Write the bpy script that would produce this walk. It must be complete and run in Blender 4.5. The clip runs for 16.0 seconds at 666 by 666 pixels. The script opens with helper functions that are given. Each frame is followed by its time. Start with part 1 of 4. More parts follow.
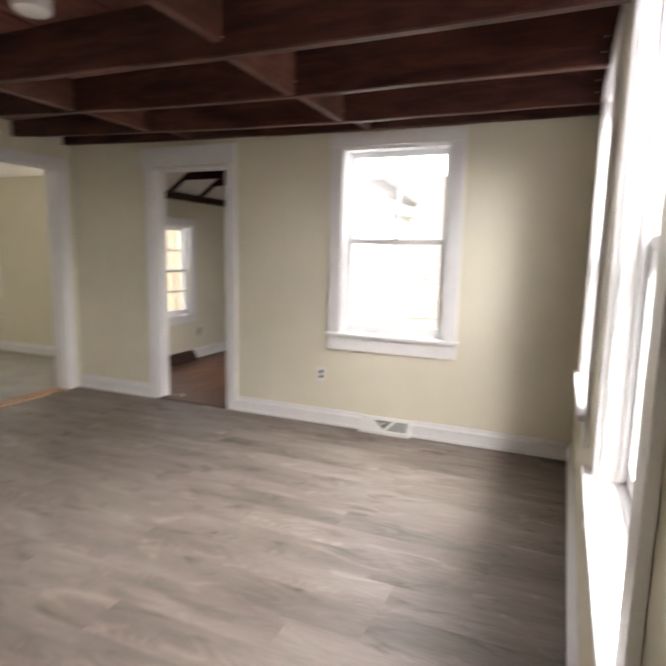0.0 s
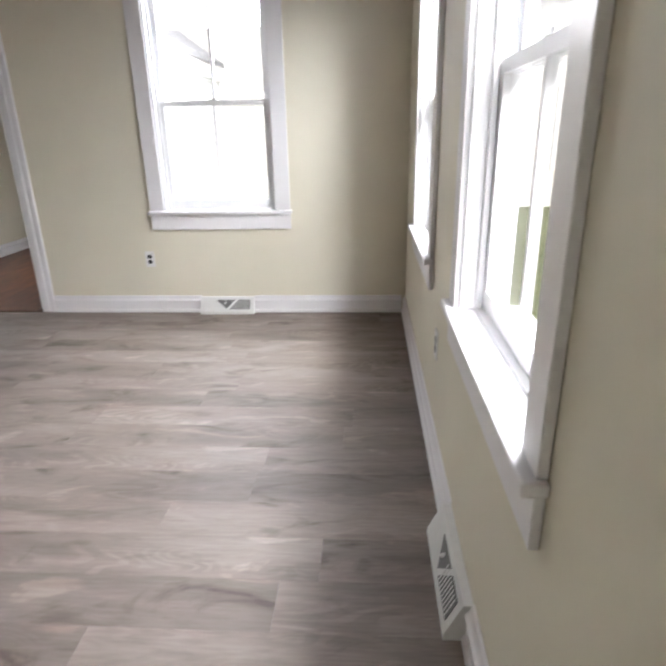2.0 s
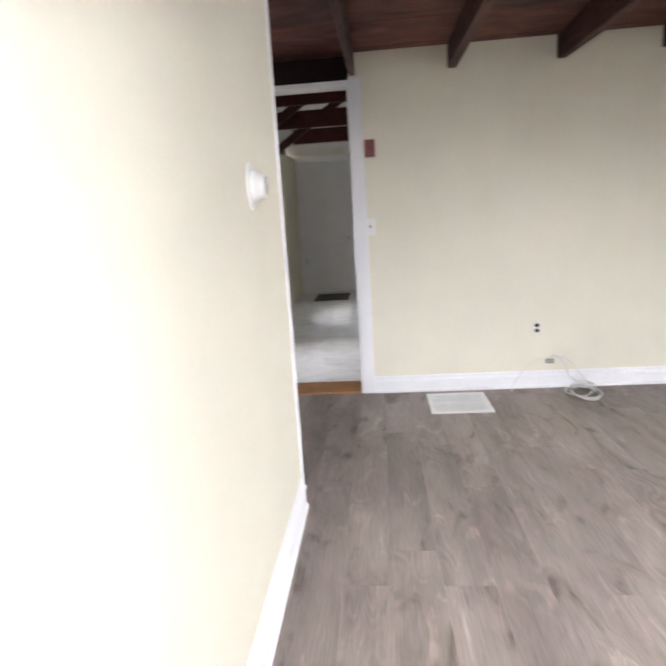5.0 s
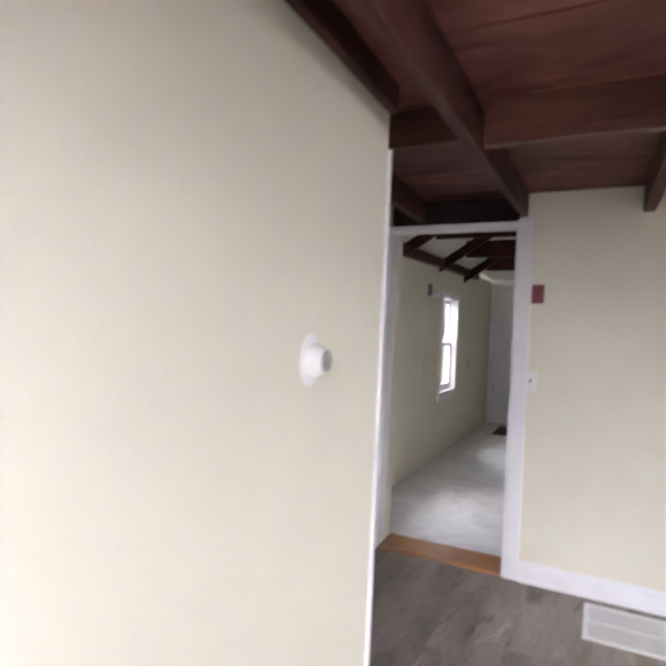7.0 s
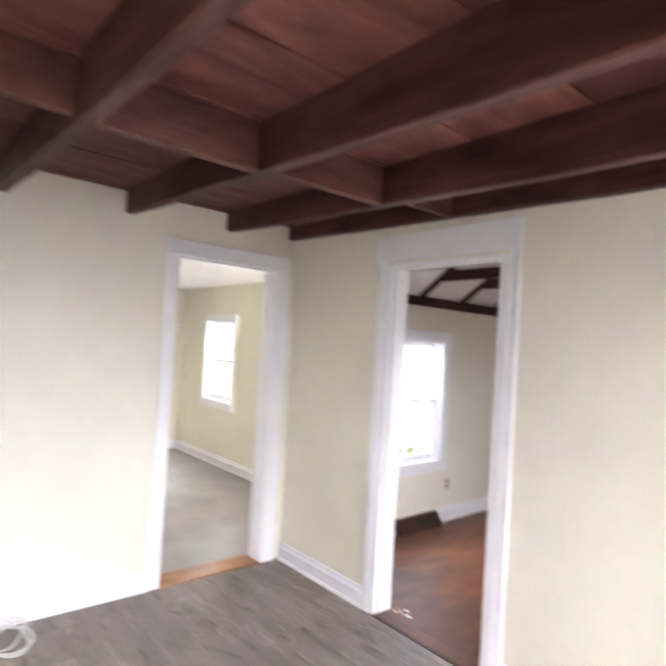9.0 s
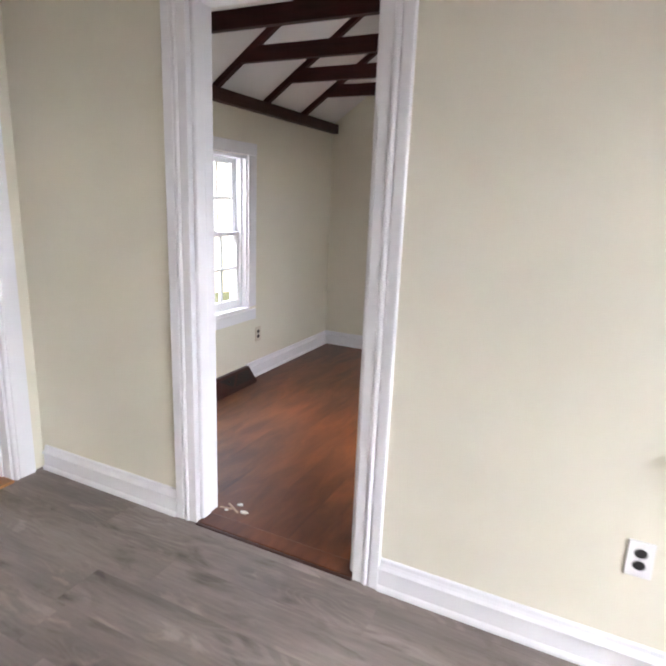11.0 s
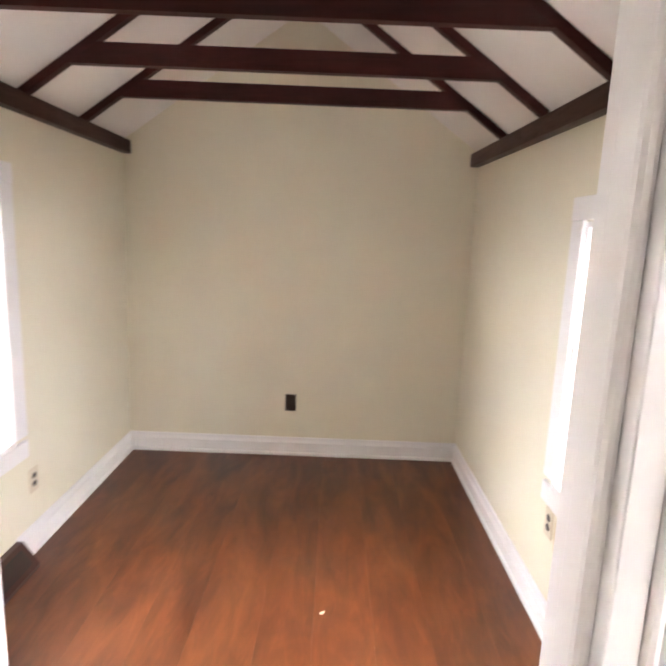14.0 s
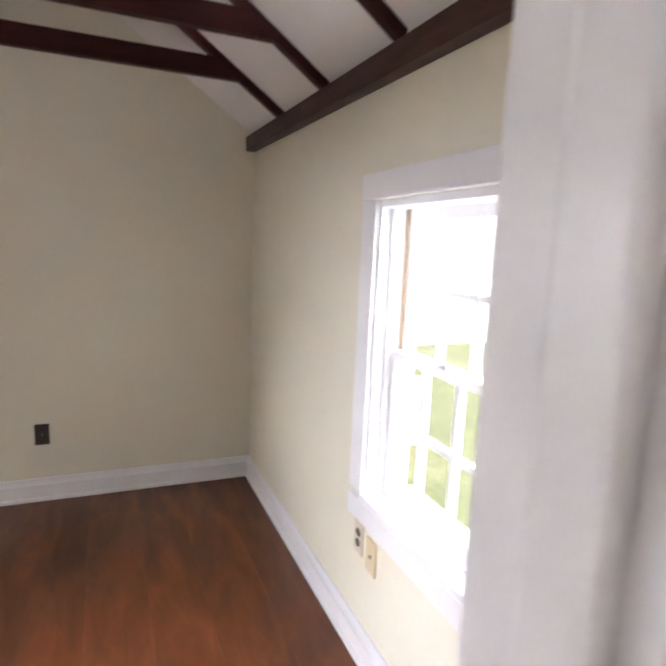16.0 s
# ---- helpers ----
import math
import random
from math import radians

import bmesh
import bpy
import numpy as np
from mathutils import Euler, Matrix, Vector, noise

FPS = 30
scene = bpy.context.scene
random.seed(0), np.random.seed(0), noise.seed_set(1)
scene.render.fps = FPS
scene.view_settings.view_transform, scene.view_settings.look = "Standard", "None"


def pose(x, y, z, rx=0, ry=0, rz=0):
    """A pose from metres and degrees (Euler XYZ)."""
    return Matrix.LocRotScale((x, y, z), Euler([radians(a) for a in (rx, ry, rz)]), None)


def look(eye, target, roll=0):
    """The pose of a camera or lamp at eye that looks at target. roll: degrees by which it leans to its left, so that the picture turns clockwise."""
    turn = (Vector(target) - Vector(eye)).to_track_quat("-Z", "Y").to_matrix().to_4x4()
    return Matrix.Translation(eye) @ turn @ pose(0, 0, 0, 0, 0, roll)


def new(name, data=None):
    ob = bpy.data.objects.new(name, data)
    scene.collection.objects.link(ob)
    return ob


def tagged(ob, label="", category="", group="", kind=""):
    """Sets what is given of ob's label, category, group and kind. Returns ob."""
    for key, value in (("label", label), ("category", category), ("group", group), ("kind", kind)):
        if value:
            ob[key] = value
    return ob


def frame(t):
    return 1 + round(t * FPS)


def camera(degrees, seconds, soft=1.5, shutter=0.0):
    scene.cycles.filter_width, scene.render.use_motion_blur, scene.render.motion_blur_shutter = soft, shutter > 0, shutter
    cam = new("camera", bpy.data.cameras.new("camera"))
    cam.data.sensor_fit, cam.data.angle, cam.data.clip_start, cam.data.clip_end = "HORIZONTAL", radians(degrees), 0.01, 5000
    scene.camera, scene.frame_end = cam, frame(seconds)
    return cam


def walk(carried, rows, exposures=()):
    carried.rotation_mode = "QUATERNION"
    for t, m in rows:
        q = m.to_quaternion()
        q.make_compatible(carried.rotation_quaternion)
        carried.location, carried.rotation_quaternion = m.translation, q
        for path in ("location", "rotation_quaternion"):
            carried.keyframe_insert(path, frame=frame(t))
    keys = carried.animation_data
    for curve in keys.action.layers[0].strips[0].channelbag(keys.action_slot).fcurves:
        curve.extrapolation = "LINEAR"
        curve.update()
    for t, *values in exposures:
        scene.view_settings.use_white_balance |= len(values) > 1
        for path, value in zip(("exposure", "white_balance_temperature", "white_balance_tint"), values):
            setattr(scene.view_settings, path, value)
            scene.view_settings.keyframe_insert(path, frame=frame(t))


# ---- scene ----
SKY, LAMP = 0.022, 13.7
EXPOSURES = [(0, 3.55, 6900, 14), (0.8, 3.6, 6300, 13), (2, 3.65, 6300, 13), (2.5, 3.6, 6900, 15), (3, 3.85, 6800, 15), (3.5, 4.05, 6400, 14), (4.5, 4.3, 6300, 14), (7, 4.15, 6200, 19), (7.5, 4.5, 6200, 19), (8, 4.75, 6100, 19), (8.5, 4.85, 6200, 20), (9, 4.85, 6100, 18), (9.5, 4.6, 6100, 18), (10, 4.5, 6100, 17), (12.5, 4.85, 6100, 15), (13.5, 5.2, 6300, 15), (14, 5.5, 6700, 16), (14.5, 5.5, 6700, 16), (15.5, 5.2, 6100, 16), (16, 5.0, 6200, 17)]
cam = camera(63.0, 16.0, 2.2, 0.5)
PATH = [
    (0, (0.015, -0.068, 1.358), (-0.755, 1.755, 1.07), 1.2),
    (0.5, (-0.097, -0.036, 1.355), (-0.306, 1.938, 1.116), -2.4),
    (1, (-0.105, -0.022, 1.363), (-0.06, 1.96, 1.102), -2.1),
    (1.5, (-0.103, 0.006, 1.31), (-0.095, 1.951, 0.846), -1.5),
    (2, (-0.128, -0.022, 1.256), (-0.255, 1.849, 0.562), -1.2),
    (2.5, (-0.149, 0.012, 1.234), (-0.541, 1.828, 0.493), -2.7),
    (3, (-0.161, 0.197, 1.278), (-0.996, 1.861, 0.545), -3.8),
    (3.5, (-0.229, 0.366, 1.294), (-1.52, 1.778, 0.712), -4.4),
    (4, (-0.334, 0.496, 1.299), (-2.023, 1.458, 0.829), -4.5),
    (4.5, (-0.367, 0.632, 1.278), (-2.305, 0.89, 0.859), -4.2),
    (4.7, (-0.365, 0.656, 1.281), (-2.322, 0.71, 0.872), -4.0),
    (6.8, (-0.754, 0.965, 1.457), (-2.556, 0.104, 1.345), 1.4),
    (7, (-0.803, 1.021, 1.503), (-2.597, 0.138, 1.49), 2.6),
    (7.5, (-0.85, 1.226, 1.548), (-2.749, 0.637, 1.756), 4.4),
    (8, (-0.852, 1.392, 1.563), (-2.827, 1.292, 1.867), 3.9),
    (8.5, (-0.9, 1.438, 1.592), (-2.781, 2.086, 1.798), 4.0),
    (9, (-1.106, 1.5, 1.566), (-2.637, 2.785, 1.61), 3.4),
    (9.5, (-1.278, 1.636, 1.49), (-2.486, 3.227, 1.393), 2.9),
    (10, (-1.477, 1.85, 1.395), (-2.521, 3.53, 1.102), 1.9),
    (10.2, (-1.556, 1.903, 1.378), (-2.54, 3.605, 1.007), 1.6),
    (12.3, (-2.577, 2.758, 1.397), (-3.19, 4.592, 0.889), 1.7),
    (12.5, (-2.636, 2.832, 1.39), (-3.162, 4.698, 0.896), 1.0),
    (13, (-2.762, 3.011, 1.412), (-3.151, 4.924, 0.975), 1.0),
    (13.5, (-2.817, 3.176, 1.477), (-3.175, 5.106, 1.095), 1.5),
    (14, (-2.926, 3.305, 1.507), (-2.922, 5.273, 1.15), 2.3),
    (14.5, (-2.987, 3.364, 1.528), (-2.759, 5.342, 1.336), 1.3),
    (15, (-2.981, 3.405, 1.547), (-2.312, 5.284, 1.396), 1.6),
    (15.5, (-2.914, 3.501, 1.509), (-2.0, 5.265, 1.276), 2.5),
    (16, (-2.855, 3.674, 1.438), (-2.086, 5.494, 1.125), 2.5),
]
walk(cam, [(t, look(eye, target, roll)) for t, eye, target, roll in PATH], EXPOSURES)

# ---- light: an overcast sky, with a soft high sun ----
world = bpy.data.worlds.new("sky")
scene.world = world
world.use_nodes = True
wn = world.node_tree.nodes
wl = world.node_tree.links
wn.clear()
sky = wn.new("ShaderNodeTexSky")
sky.sky_type = "NISHITA"
sky.sun_disc = False
sky.sun_elevation = radians(48)
sky.sun_rotation = radians(140)
sky.air_density, sky.dust_density = 1.6, 5.0
pale = wn.new("ShaderNodeHueSaturation")
pale.inputs["Saturation"].default_value = 0.45
back = wn.new("ShaderNodeBackground")
back.inputs["Strength"].default_value = SKY
wout = wn.new("ShaderNodeOutputWorld")
wl.new(sky.outputs[0], pale.inputs["Color"])
wl.new(pale.outputs[0], back.inputs["Color"])
wl.new(back.outputs[0], wout.inputs["Surface"])

sun = new("sun", bpy.data.lights.new("sun", "SUN"))
sun.data.energy, sun.data.angle, sun.data.color = 0.2, radians(60), (1.0, 0.96, 0.9)
sun.matrix_basis = look((5, -6, 9.5), (0, 0, 0))


def portal(x, y, z, tx, ty, w, h):
    """Guides the sky's light through a window opening; it gives off nothing itself."""
    lamp = bpy.data.lights.new("sky_portal", "AREA")
    lamp.shape, lamp.size, lamp.size_y = "RECTANGLE", w, h
    lamp.cycles.is_portal = True
    new("sky_portal", lamp).matrix_basis = look((x, y, z), (tx, ty, z))


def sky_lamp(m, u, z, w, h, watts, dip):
    """Added lamp outside a window, standing in for bright upper sky falling through it."""
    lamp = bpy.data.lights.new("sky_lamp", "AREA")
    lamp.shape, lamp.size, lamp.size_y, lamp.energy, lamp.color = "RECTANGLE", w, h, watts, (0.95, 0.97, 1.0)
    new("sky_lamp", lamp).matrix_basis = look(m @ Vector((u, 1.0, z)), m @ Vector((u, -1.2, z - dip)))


# ---- materials ----
def nodes_of(name):
    m = bpy.data.materials.new(name)
    m.use_nodes = True
    nt = m.node_tree
    return m, nt, nt.nodes["Principled BSDF"]


def link(nt, a, b):
    nt.links.new(a, b)


def coords(nt, scale=(1, 1, 1), which="Object", shift=False):
    tc = nt.nodes.new("ShaderNodeTexCoord")
    mp = nt.nodes.new("ShaderNodeMapping")
    mp.inputs["Scale"].default_value = scale
    link(nt, tc.outputs[which], mp.inputs["Vector"])
    if shift:
        oi = nt.nodes.new("ShaderNodeObjectInfo")
        mul = nt.nodes.new("ShaderNodeVectorMath")
        mul.operation = "SCALE"
        mul.inputs[0].default_value = (37.0, 53.0, 19.0)
        link(nt, oi.outputs["Random"], mul.inputs["Scale"])
        link(nt, mul.outputs[0], mp.inputs["Location"])
    return mp.outputs["Vector"]


def noise_tex(nt, vec, scale, detail=4.0, rough=0.55, distort=0.0):
    n = nt.nodes.new("ShaderNodeTexNoise")
    n.inputs["Scale"].default_value, n.inputs["Detail"].default_value = scale, detail
    n.inputs["Roughness"].default_value, n.inputs["Distortion"].default_value = rough, distort
    link(nt, vec, n.inputs["Vector"])
    return n.outputs["Fac"]


def ramp(nt, fac, stops):
    r = nt.nodes.new("ShaderNodeValToRGB")
    el = r.color_ramp.elements
    while len(el) < len(stops):
        el.new(0.5)
    for e, (p, c) in zip(el, stops):
        e.position, e.color = p, (*c, 1)
    link(nt, fac, r.inputs["Fac"])
    return r.outputs["Color"]


def mixc(nt, a, b, fac, mode="MIX"):
    m = nt.nodes.new("ShaderNodeMix")
    m.data_type, m.blend_type = "RGBA", mode
    for s, v in ((m.inputs["A"], a), (m.inputs["B"], b), (m.inputs["Factor"], fac)):
        if isinstance(v, (int, float)):
            s.default_value = v
        elif isinstance(v, tuple):
            s.default_value = (*v, 1)
        else:
            link(nt, v, s)
    return m.outputs["Result"]


def bump(nt, bsdf, height, strength, dist=0.002):
    b = nt.nodes.new("ShaderNodeBump")
    b.inputs["Strength"].default_value, b.inputs["Distance"].default_value = strength, dist
    link(nt, height, b.inputs["Height"])
    link(nt, b.outputs["Normal"], bsdf.inputs["Normal"])


def paint(name, c, rough=0.6, vary=0.04, grain=0.15, spec=0.4):
    """Painted plaster or wood: roller grain, faint patches and scuffs."""
    m, nt, p = nodes_of(name)
    v = coords(nt)
    big = noise_tex(nt, v, 1.7, 2, 0.5)
    lo = tuple(k * (1 - vary) for k in c)
    hi = tuple(min(1, k * (1 + vary)) for k in c)
    col = ramp(nt, big, [(0.3, lo), (0.7, hi)])
    link(nt, col, p.inputs["Base Color"])
    p.inputs["Roughness"].default_value = rough
    p.inputs["Specular IOR Level"].default_value = spec
    bump(nt, p, noise_tex(nt, v, 14, 2, 0.5), grain * 0.5, 0.0012)
    return m


def plain(name, c, rough=0.5, metal=0.0, vary=0.08, scale=40):
    m, nt, p = nodes_of(name)
    f = noise_tex(nt, coords(nt), scale, 3)
    link(nt, ramp(nt, f, [(0.3, tuple(k * (1 - vary) for k in c)), (0.7, tuple(min(1, k * (1 + vary)) for k in c))]), p.inputs["Base Color"])
    p.inputs["Roughness"].default_value, p.inputs["Metallic"].default_value = rough, metal
    return m


def wood(name, dark, mid, light, along, rough=0.5, coat=0.0, knots=0.5, per_object=True, stretch=9.0, grain=0.35, streak=0.5, island=False, tone_range=0.15, hairs=0.5):
    """Wood with grain along one local axis, knots, and a shift for each board."""
    m, nt, p = nodes_of(name)
    sc = [stretch] * 3
    sc["xyz".index(along)] = 1.0
    v = coords(nt, tuple(sc), "Object", per_object)
    v0 = coords(nt, tuple(1.0 if k == 1.0 else 3.0 for k in sc), "Object", per_object)
    broad = noise_tex(nt, v0, 1.6, 3, 0.5, 1.2)
    fine = noise_tex(nt, v, 3.2, 7, 0.62, 0.9)
    hair = noise_tex(nt, v, 16, 4, 0.6)
    col = ramp(nt, fine, [(0.28, dark), (0.5, mid), (0.74, light)])
    col = mixc(nt, col, ramp(nt, broad, [(0.3, dark), (0.7, light)]), streak)
    col = mixc(nt, col, ramp(nt, hair, [(0.3, (0.72, 0.72, 0.72)), (0.6, (1, 1, 1))]), hairs, "MULTIPLY")
    if knots:
        vo = nt.nodes.new("ShaderNodeTexVoronoi")
        vo.inputs["Scale"].default_value = 1.5
        link(nt, coords(nt, tuple(1.0 if k == 1.0 else 2.6 for k in sc), "Object", per_object), vo.inputs["Vector"])
        ring = ramp(nt, vo.outputs["Distance"], [(0.03, (1, 1, 1)), (0.17, (0, 0, 0))])
        col = mixc(nt, col, tuple(k * 0.62 for k in dark), mixc(nt, (0, 0, 0), (knots, knots, knots), ring))
    if island:
        ge = nt.nodes.new("ShaderNodeNewGeometry")
        tone = ramp(nt, ge.outputs["Random Per Island"], [(0.0, (0.72, 0.70, 0.70)), (1.0, (1.25, 1.2, 1.18))])
        col = mixc(nt, col, tone, 1.0, "MULTIPLY")
    if per_object:
        oi = nt.nodes.new("ShaderNodeObjectInfo")
        tone = ramp(nt, oi.outputs["Random"], [(0.0, (1 - tone_range,) * 3), (1.0, (1 + tone_range * 0.6,) * 3)])
        col = mixc(nt, col, tone, 1.0, "MULTIPLY")
    link(nt, col, p.inputs["Base Color"])
    rr = ramp(nt, fine, [(0.2, (rough + 0.1,) * 3), (0.8, (rough - 0.06,) * 3)])
    if coat:
        p.inputs["Roughness"].default_value = rough
    else:
        link(nt, rr, p.inputs["Roughness"])
    p.inputs["Coat Weight"].default_value = coat
    p.inputs["Specular IOR Level"].default_value = 0.5 if coat else 0.25
    p.inputs["Coat Roughness"].default_value = 0.22
    bump(nt, p, hair, grain, 0.0012)
    return m


def plank_mat():
    """Printed vinyl plank: soft tone bands, short dark smudges beside pale ones, knots, shifted for each plank."""
    m, nt, p = nodes_of("grey_vinyl_plank")
    tone = noise_tex(nt, coords(nt, (0.8, 3.2, 1.0), "Object", True), 1.5, 4, 0.5, 0.6)
    smudge = noise_tex(nt, coords(nt, (1.0, 2.7, 1.0), "Object", True), 2.7, 6, 0.58, 1.0)
    fine = noise_tex(nt, coords(nt, (2.0, 26.0, 1.0), "Object", True), 4.0, 5, 0.6, 0.5)
    col = ramp(nt, tone, [(0.32, (0.172, 0.142, 0.124)), (0.5, (0.224, 0.187, 0.164)), (0.68, (0.276, 0.234, 0.207))])
    rings = noise_tex(nt, coords(nt, (0.9, 3.4, 1.0), "Object", True), 1.7, 1.5, 0.5, 0.3)
    turn = nt.nodes.new("ShaderNodeMath")
    turn.operation = "MULTIPLY"
    turn.inputs[1].default_value = 120.0
    link(nt, rings, turn.inputs[0])
    line = nt.nodes.new("ShaderNodeMath")
    line.operation = "SINE"
    link(nt, turn.outputs[0], line.inputs[0])
    where = ramp(nt, noise_tex(nt, coords(nt, (0.8, 2.2, 1.0), "Object", True), 2.4, 2, 0.5), [(0.50, (0, 0, 0)), (0.64, (0.4, 0.4, 0.4))])
    col = mixc(nt, col, ramp(nt, line.outputs[0], [(0.0, (0.66, 0.64, 0.62)), (0.5, (1.0, 1.0, 1.0)), (1.0, (1.12, 1.12, 1.11))]), where, "MULTIPLY")
    col = mixc(nt, col, ramp(nt, smudge, [(0.30, (0.46, 0.43, 0.41)), (0.37, (0.80, 0.78, 0.76)), (0.45, (1, 1, 1)), (0.60, (1.0, 1.0, 1.0)), (0.67, (1.34, 1.32, 1.29))]), 1.0, "MULTIPLY")
    col = mixc(nt, col, ramp(nt, fine, [(0.30, (0.70, 0.68, 0.66)), (0.62, (1.08, 1.08, 1.08))]), 0.6, "MULTIPLY")
    vo = nt.nodes.new("ShaderNodeTexVoronoi")
    vo.inputs["Scale"].default_value = 1.9
    link(nt, coords(nt, (1.0, 2.2, 1.0), "Object", True), vo.inputs["Vector"])
    knot = ramp(nt, vo.outputs["Distance"], [(0.015, (1, 1, 1)), (0.09, (0, 0, 0))])
    col = mixc(nt, col, (0.075, 0.060, 0.052), mixc(nt, (0, 0, 0), (0.7, 0.7, 0.7), knot))
    oi = nt.nodes.new("ShaderNodeObjectInfo")
    col = mixc(nt, col, ramp(nt, oi.outputs["Random"], [(0.0, (0.90, 0.90, 0.90)), (1.0, (1.08, 1.08, 1.08))]), 1.0, "MULTIPLY")
    link(nt, col, p.inputs["Base Color"])
    link(nt, ramp(nt, smudge, [(0.2, (0.52,) * 3), (0.8, (0.38,) * 3)]), p.inputs["Roughness"])
    p.inputs["Specular IOR Level"].default_value = 0.4
    bump(nt, p, fine, 0.12, 0.0008)
    return m


WALL = paint("cream_wall_paint", (0.75, 0.71, 0.585), 0.62, 0.025)
TRIM = paint("white_gloss_trim", (0.80, 0.79, 0.80), 0.32, 0.015, 0.08)
TRIM2 = paint("white_sash_paint", (0.84, 0.84, 0.85), 0.35, 0.02, 0.05)
CEILW = paint("white_ceiling_paint", (0.82, 0.79, 0.77), 0.75, 0.03)
PLANK = plank_mat()
BROWN = wood("red_brown_floorboard", (0.046, 0.0105, 0.0040), (0.108, 0.0285, 0.0096), (0.230, 0.074, 0.0240), "y", 0.36, 0.16, 0.35, True, 4.0, 0.05, 0.55, False, 0.10, 0.3)
BEAM = wood("dark_stained_joist", (0.024, 0.0075, 0.0072), (0.060, 0.019, 0.0155), (0.150, 0.058, 0.041), "x", 0.5, 0.0, 0.5, True, 6.0, 0.2, hairs=0.25)
BLOCK = wood("dark_stained_block", (0.05, 0.018, 0.014), (0.12, 0.046, 0.034), (0.22, 0.095, 0.066), "y", 0.5, 0.0, 0.4, True, 6.0, 0.2, hairs=0.25)
BOARD = wood("red_stained_board", (0.070, 0.022, 0.018), (0.148, 0.052, 0.041), (0.26, 0.110, 0.085), "y", 0.55, 0.0, 0.6, False, 2.6, 0.1, 0.65, True, hairs=0.1)
RAFT = wood("dark_rafter_stain", (0.022, 0.004, 0.0035), (0.048, 0.009, 0.0075), (0.080, 0.016, 0.0125), "x", 0.5, 0.0, 0.3, True, 8.0, 0.2, hairs=0.25)
PLATEW = wood("dark_brown_plate", (0.032, 0.013, 0.010), (0.066, 0.029, 0.021), (0.10, 0.048, 0.036), "y", 0.5, 0.0, 0.3, True, 8.0, 0.2, hairs=0.25)
OAK = wood("orange_oak_saddle", (0.22, 0.085, 0.022), (0.38, 0.16, 0.045), (0.52, 0.25, 0.085), "y", 0.3, 0.4, 0.2, True, 10.0, 0.2)
BLACK = plain("black_plastic", (0.012, 0.011, 0.011), 0.4)
BROWNPL = plain("brown_bakelite", (0.030, 0.014, 0.010), 0.35)
BROWNMT = plain("brown_enamel_metal", (0.055, 0.022, 0.018), 0.3, 0.2)
GRILLE = plain("grey_steel_mesh", (0.20, 0.20, 0.20), 0.5, 0.4, 0.2, 300)
PLATE = plain("white_plastic_plate", (0.80, 0.79, 0.77), 0.3, 0, 0.02)
IVORY = plain("ivory_plastic_plate", (0.66, 0.54, 0.33), 0.35, 0, 0.03)
BEIGE = plain("beige_plastic_plate", (0.62, 0.55, 0.42), 0.35, 0, 0.03)
REDPL = plain("dull_red_metal_box", (0.22, 0.035, 0.030), 0.4, 0, 0.12)
BRASS = plain("worn_brass", (0.62, 0.42, 0.14), 0.28, 1.0)
CHROME = plain("dull_steel", (0.5, 0.5, 0.5), 0.3, 1.0)
OPAL = plain("opal_lamp_glass", (0.93, 0.92, 0.89), 0.25, 0, 0.01)
CREAM = plain("cream_lamp_ring", (0.74, 0.66, 0.50), 0.35, 0, 0.03)
CORD = plain("translucent_white_cable", (0.66, 0.65, 0.61), 0.4, 0, 0.04)
MUD = plain("dried_spackle", (0.75, 0.70, 0.62), 0.8)
# Subfloor wood; also gives the kitchen gap and ceiling seams their shade.
DARKGAP = plain("dark_wood_and_gap_shade", (0.016, 0.006, 0.005), 0.8)
ALU = plain("white_aluminium_track", (0.70, 0.72, 0.74), 0.35, 0.1, 0.05)
CORDT = plain("tan_sash_track", (0.50, 0.38, 0.25), 0.5)
MATBK = plain("black_rubber_mat", (0.02, 0.02, 0.02), 0.8)
REGW = plain("white_enamel_register", (0.78, 0.78, 0.77), 0.35, 0.0, 0.03)
SIDING = paint("white_siding_paint", (0.76, 0.76, 0.74), 0.6, 0.05)
TANSID = paint("buff_siding_paint", (0.66, 0.56, 0.41), 0.65, 0.06)
ROOFM = plain("grey_roof_shingle", (0.26, 0.26, 0.265), 0.9, 0, 0.25, 14)
BRICK = plain("salmon_brick", (0.50, 0.27, 0.215), 0.85, 0, 0.12, 16)
CHIPW = plain("splinter_and_scratch_wood", (0.42, 0.27, 0.19), 0.8)
SPLIT = plain("grey_green_metal", (0.30, 0.29, 0.23), 0.45, 0.3)
MORTAR = plain("pinkish_mortar", (0.50, 0.36, 0.31), 0.9)
BLIND = plain("drawn_window_blind", (0.52, 0.52, 0.50), 0.5)


def glass_mat():
    m, nt, p = nodes_of("window_glass")
    p.inputs["Base Color"].default_value = (1, 1, 1, 1)
    p.inputs["Transmission Weight"].default_value = 1.0
    p.inputs["Roughness"].default_value = 0.0
    p.inputs["IOR"].default_value = 1.1
    return m


GLASS = glass_mat()


def carpet_mat():
    m, nt, p = nodes_of("grey_carpet")
    v = coords(nt)
    c = ramp(nt, noise_tex(nt, v, 3, 5), [(0.3, (0.34, 0.32, 0.295)), (0.7, (0.43, 0.405, 0.375))])
    f = noise_tex(nt, v, 420, 2)
    link(nt, mixc(nt, c, ramp(nt, f, [(0.3, (0.7, 0.7, 0.7)), (0.7, (1.15, 1.15, 1.15))]), 0.8, "MULTIPLY"), p.inputs["Base Color"])
    p.inputs["Roughness"].default_value = 0.95
    bump(nt, p, f, 0.4, 0.003)
    return m


